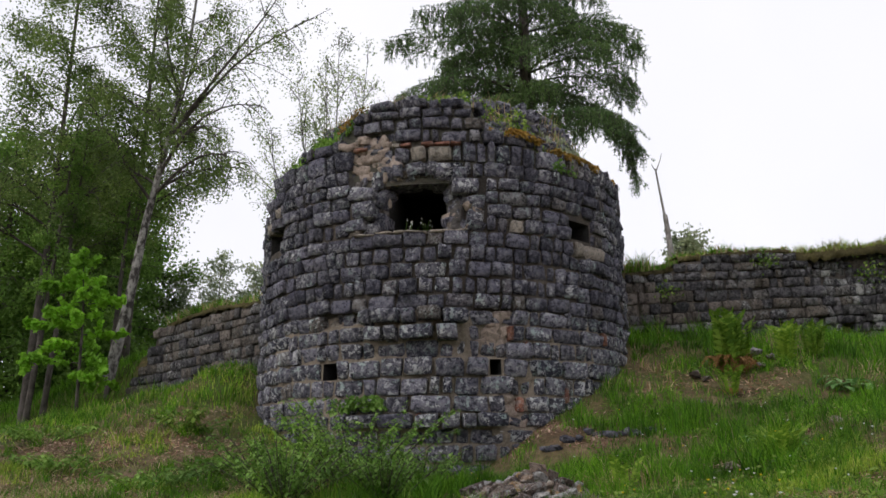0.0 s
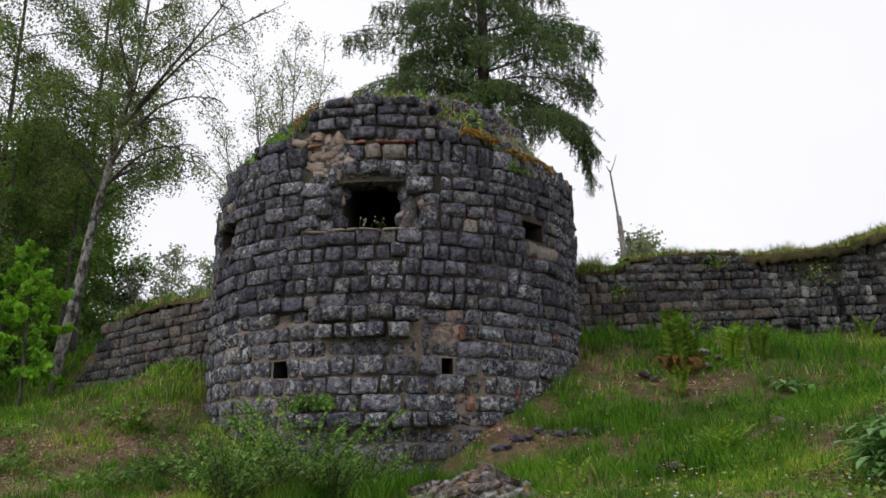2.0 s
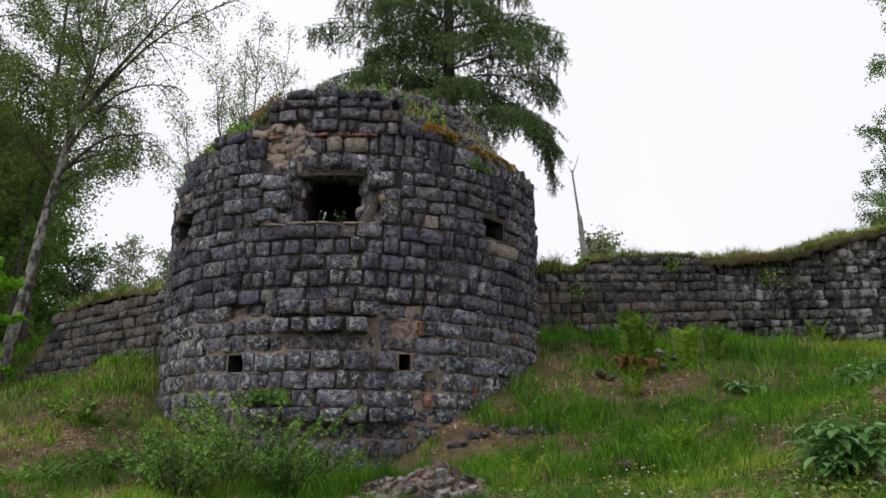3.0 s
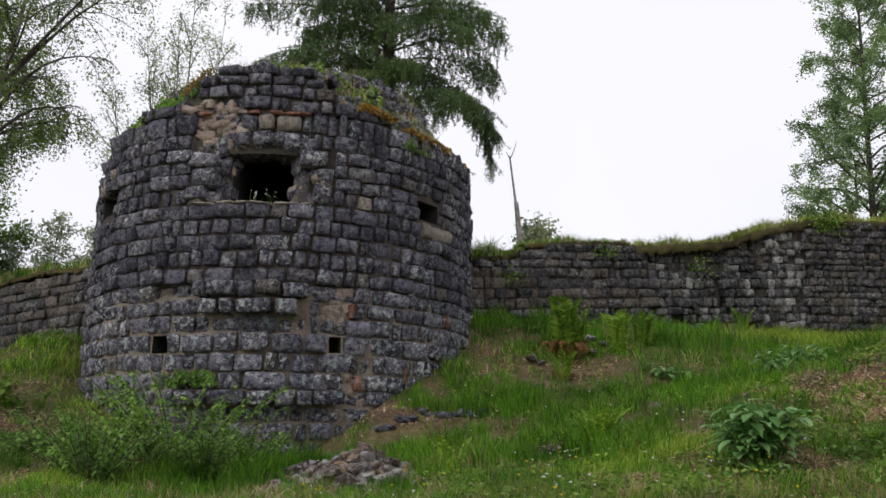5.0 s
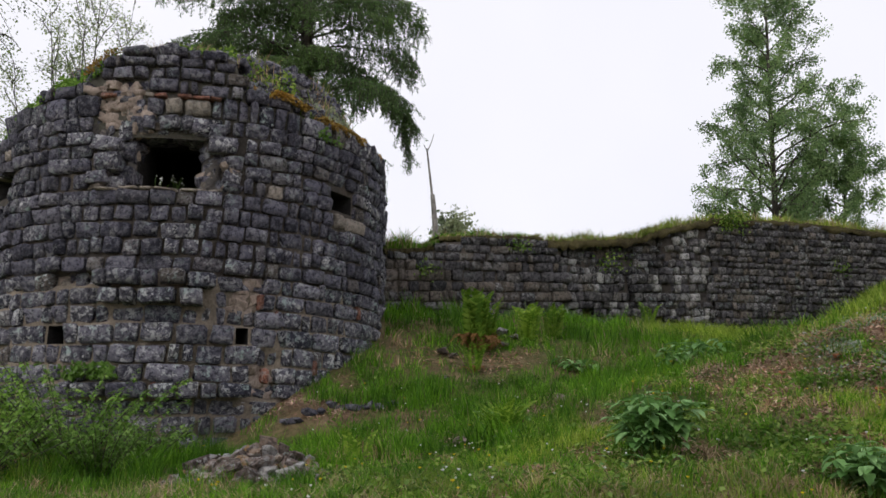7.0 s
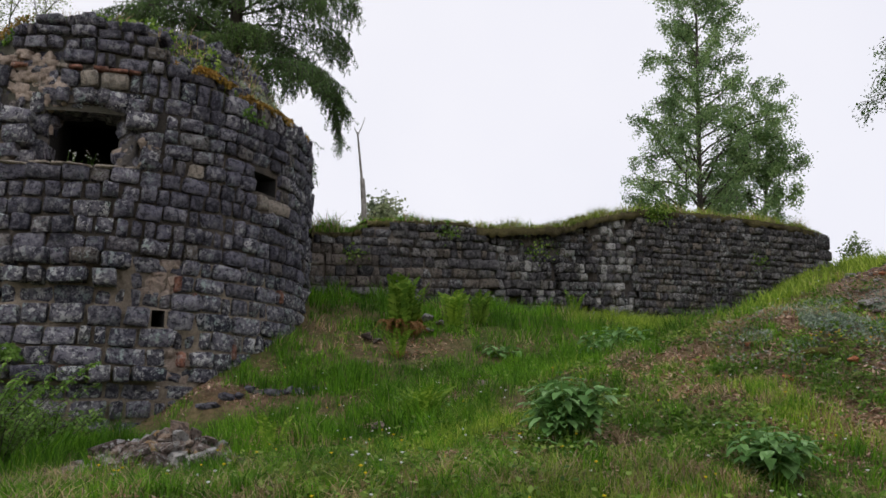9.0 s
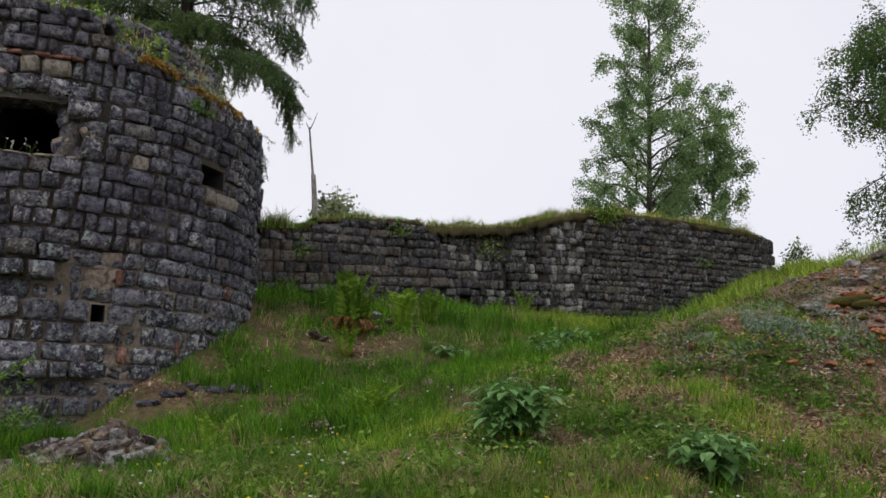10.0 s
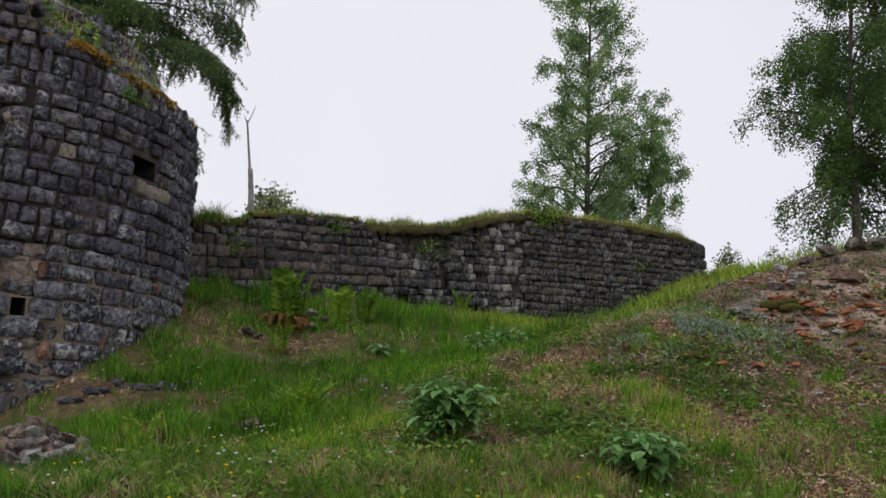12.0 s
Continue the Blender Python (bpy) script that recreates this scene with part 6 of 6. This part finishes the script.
        for v in bm.verts:
            v.co *= 1 + 0.18 * noise.noise(v.co * 4 + Vector((x * 9, y, 0)))
        me = bpy.data.meshes.new("moss_cushion")
        bm.to_mesh(me)
        bm.free()
        me.materials.append(MOSS_SOIL)
        me.polygons.foreach_set("use_smooth", [True] * len(me.polygons))
        loose("moss_cushion", me, x, y, (s * 1.3, s, s * 0.5), "dark olive moss cushion among the stones", "moss", "moss cushions", 0.25)


def build_bank_stones():
    rng = random.Random(44)
    dark = boulder_meshes(6, 52, DARK_STONE, 0.75)
    for k in range(11):
        x, y = 1.25 + 0.13 * k + rng.uniform(-0.03, 0.03), 10.25 + 0.03 * k + rng.uniform(-0.05, 0.05)
        loose("footing_stone", dark[k % 6], x, y, (rng.uniform(0.16, 0.26), 0.2, rng.uniform(0.14, 0.2)), "half-buried dark stone of the tower's old footing", "stone", "footing stones", 0.36, rng.uniform(-20, 20), rng.uniform(-8, 8))
    for x, y, s in ((4.82, 12.75, 0.3), (4.98, 12.6, 0.2), (4.72, 12.3, 0.2), (3.62, 12.0, 0.24), (3.75, 11.9, 0.16), (2.85, 8.45, 0.22), (2.7, 8.4, 0.15), (4.35, 9.35, 0.2), (3.45, 11.2, 0.14)):
        loose("bank_stone", (PALE_ROCKS if s > 0.25 else ROCKS)[rng.randrange(12)], x, y, (s * 1.2, s, s * 0.8), "weathered stone sticking out of the grassy bank", "stone", "stones on the bank", 0.15, rng.uniform(0, 360), rng.uniform(-15, 15))
    g = np.random.default_rng(12)
    x, y = g.normal(7.5, 0.55, 9000), g.normal(7.05, 0.38, 9000)
    keep = field(x, y, 2.2, 6.0) > -0.12
    x, y = x[keep], y[keep]
    v, f = leaf_quads(np.stack([x, y, soil(x, y) + g.uniform(0.0, 0.09, len(x))], -1), 0.045, 0.018, g, -0.3)
    tagged(from_arrays("grey_herbs", v, f, GREY_LEAF), "mat of low silvery grey-green herbs on the slope", "plants", kind="stuff")


GREY_LEAF = leaf_material("silvery_leaf", (0.13, 0.18, 0.13), (0.20, 0.26, 0.19), (0.32, 0.38, 0.30), 0.25)
SLAB = rock_material("brown_slab", (0.20, 0.13, 0.10), (0.28, 0.18, 0.14), (0.33, 0.24, 0.19), 0.1)
TILE = rock_material("orange_brick", (0.36, 0.125, 0.055), (0.47, 0.175, 0.08), (0.50, 0.28, 0.18), 0.1, 0.0, False, (0.30, 0.10, 0.06))
MOSS_SOIL = mortar_material("moss_cushion", (0.05, 0.045, 0.01), (0.15, 0.13, 0.02))
build_mound()
build_bank_stones()


def tower_top_height(a, r):
    edge = min(top_z(a) - 0.10, 6.38)
    return edge + (6.66 + 0.14 * math.cos(radians(a - 25)) - edge) * float(smoothstep(2.97, 2.05, r))


def build_tower_growth():
    """Grass, moss and herbs on the broken tower top and in the window."""
    rng = np.random.default_rng(41)
    rim = thing("tower_top_growth", TOWER[0], TOWER[1], 6.2, "grass, golden moss and herbs on the broken tower top", "plants")
    # golden moss hanging over the right-hand edge
    a = np.concatenate([rng.uniform(13, 66, 4200), rng.uniform(-30, -22, 200)])
    r = 3.04 - np.abs(rng.normal(0, 0.12, len(a)))
    z = np.array([top_z(x) for x in a]) + rng.uniform(-0.03, 0.09, len(a)) + (3.04 - r) * 0.5
    patchy = field(a * 0.16, z * 3.0, 1.0, 4.0) > -0.08
    p = np.array([round_point(x, y, w) for x, y, w in zip(a, r, z)])[patchy]
    v, f = leaf_quads(p, 0.05, 0.03, rng, 0.5)
    from_arrays("moss", v, f, MOSS, rim, "golden brown moss")["kind"] = "stuff"
    # grass and herbs over the top
    for nm, n, lo, hi, r0, r1, tall, mt in (("grass", 420, 8, 70, 1.9, 2.95, 0.16, MEADOW), ("dry_grass", 1700, -70, 80, 1.8, 2.95, 0.16, DRY), ("grass", 800, -66, -22, 2.4, 2.97, 0.18, GRASS)):
        a, r = rng.uniform(lo, hi, n), rng.uniform(r0, r1, n)
        p = np.array([round_point(x, y, tower_top_height(x, y)) for x, y in zip(a, r)])
        h = tall * rng.uniform(0.5, 1.5, n) * (field(p[:, 0], p[:, 1], 2.0, 6.0) > -0.1)
        p, h = p[h > 0], h[h > 0]
        v, f = blade_mesh(p, h, np.full(len(p), 0.011), 0.8, rng)
        from_arrays(nm, v, f, mt, rim)["kind"] = "stuff"
    for lo, hi, r0, r1, n, mt in ((8, 34, 2.2, 2.9, 900, HERB), (-64, -24, 2.6, 3.0, 1900, SHRUB_LEAF), (38, 66, 2.5, 2.97, 1000, HAZY_LEAF), (-20, 9, 2.3, 2.7, 500, HERB)):
        a, r = rng.uniform(lo, hi, n), rng.uniform(r0, r1, n)
        p = np.array([round_point(x, y, tower_top_height(x, y)) for x, y in zip(a, r)])
        clumpy = field(p[:, 0], p[:, 1], 3.0, 2.0)
        p[:, 2] += rng.uniform(0, 0.28, n) * np.clip(clumpy + 0.35, 0, 1)
        v, f = leaf_quads(p[clumpy > -0.25], 0.06, 0.04, rng, 0.0)
        from_arrays("herb", v, f, mt, rim)["kind"] = "stuff"
    # small white-flowered weeds in the window and growth in the lower joints
    weeds = thing("window_weeds", *round_point(-8, 2.85, 4.52), "spindly weeds with pale flower heads on the window sill", "plants")
    vs, fs, n = [], [], 0
    tips = []
    for _ in range(9):
        q = np.array(round_point(rng.uniform(-11, -3.5), rng.uniform(2.75, 2.92), 4.50))
        e = q + np.array([rng.normal(0, 0.04), rng.normal(0, 0.02), rng.uniform(0.10, 0.21)])
        n = tube([q, 0.5 * (q + e) + rng.normal(0, 0.01, 3), e], [0.003, 0.003, 0.002], 3, vs, fs, n)
        tips += [e + rng.normal(0, 0.014, 3) for _ in range(3)]
    from_arrays("stalk", np.concatenate(vs), np.concatenate(fs), DEEP_LEAF, weeds)["kind"] = "stuff"
    v, f = leaf_quads(np.array(tips), 0.022, 0.018, rng)
    from_arrays("flower_heads", v, f, WHITE_PETAL, weeds)["kind"] = "stuff"
    for a0, a1, z0, z1, n, lab in ((-27, -14, 2.08, 2.28, 420, "leafy green growth rooted in the tower's lower joints"), (31, 39, 5.45, 5.62, 70, "small leafy weed rooted in a tower joint")):
        g = thing("wall_weeds", *round_point(0.5 * (a0 + a1), 3.05, z0), lab, "plants")
        p = np.array([round_point(x, 3.06 + abs(y), z) for x, y, z in zip(rng.uniform(a0, a1, n), rng.normal(0, 0.07, n), rng.uniform(z0, z1, n))])
        v, f = leaf_quads(p[field(p[:, 0], p[:, 2], 6.0, 3.0) > -0.2], 0.07, 0.045, rng)
        from_arrays("foliage", v, f, SHRUB_LEAF, g)["kind"] = "stuff"
    # weeds on the other walls
    for x, y, z, s, n, lab in ((6.05, 15.02, 5.0, 0.12, 90, "green weed hanging from the wall face"), (8.3, 15.6, 4.9, 0.22, 110, "weeds growing in a gap of the broken wall"), (4.0, 14.5, 4.35, 0.14, 60, "tuft of weeds in a wall joint"),
                               (11.8, 16.35, 6.25, 0.2, 420, "small bush rooted at the wall top"), (14.9, 16.5, 5.3, 0.16, 60, "moss and weeds on the wall face")):
        g = thing("wall_weeds", x, y, z, lab, "plants")
        p = np.array([x, y - 0.05, z]) + rng.normal(0, 1, (n, 3)) * (s, 0.05, s * 0.7)
        v, f = leaf_quads(p, 0.07, 0.045, rng)
        from_arrays("foliage", v, f, HERB, g)["kind"] = "stuff"


build_tower_growth()
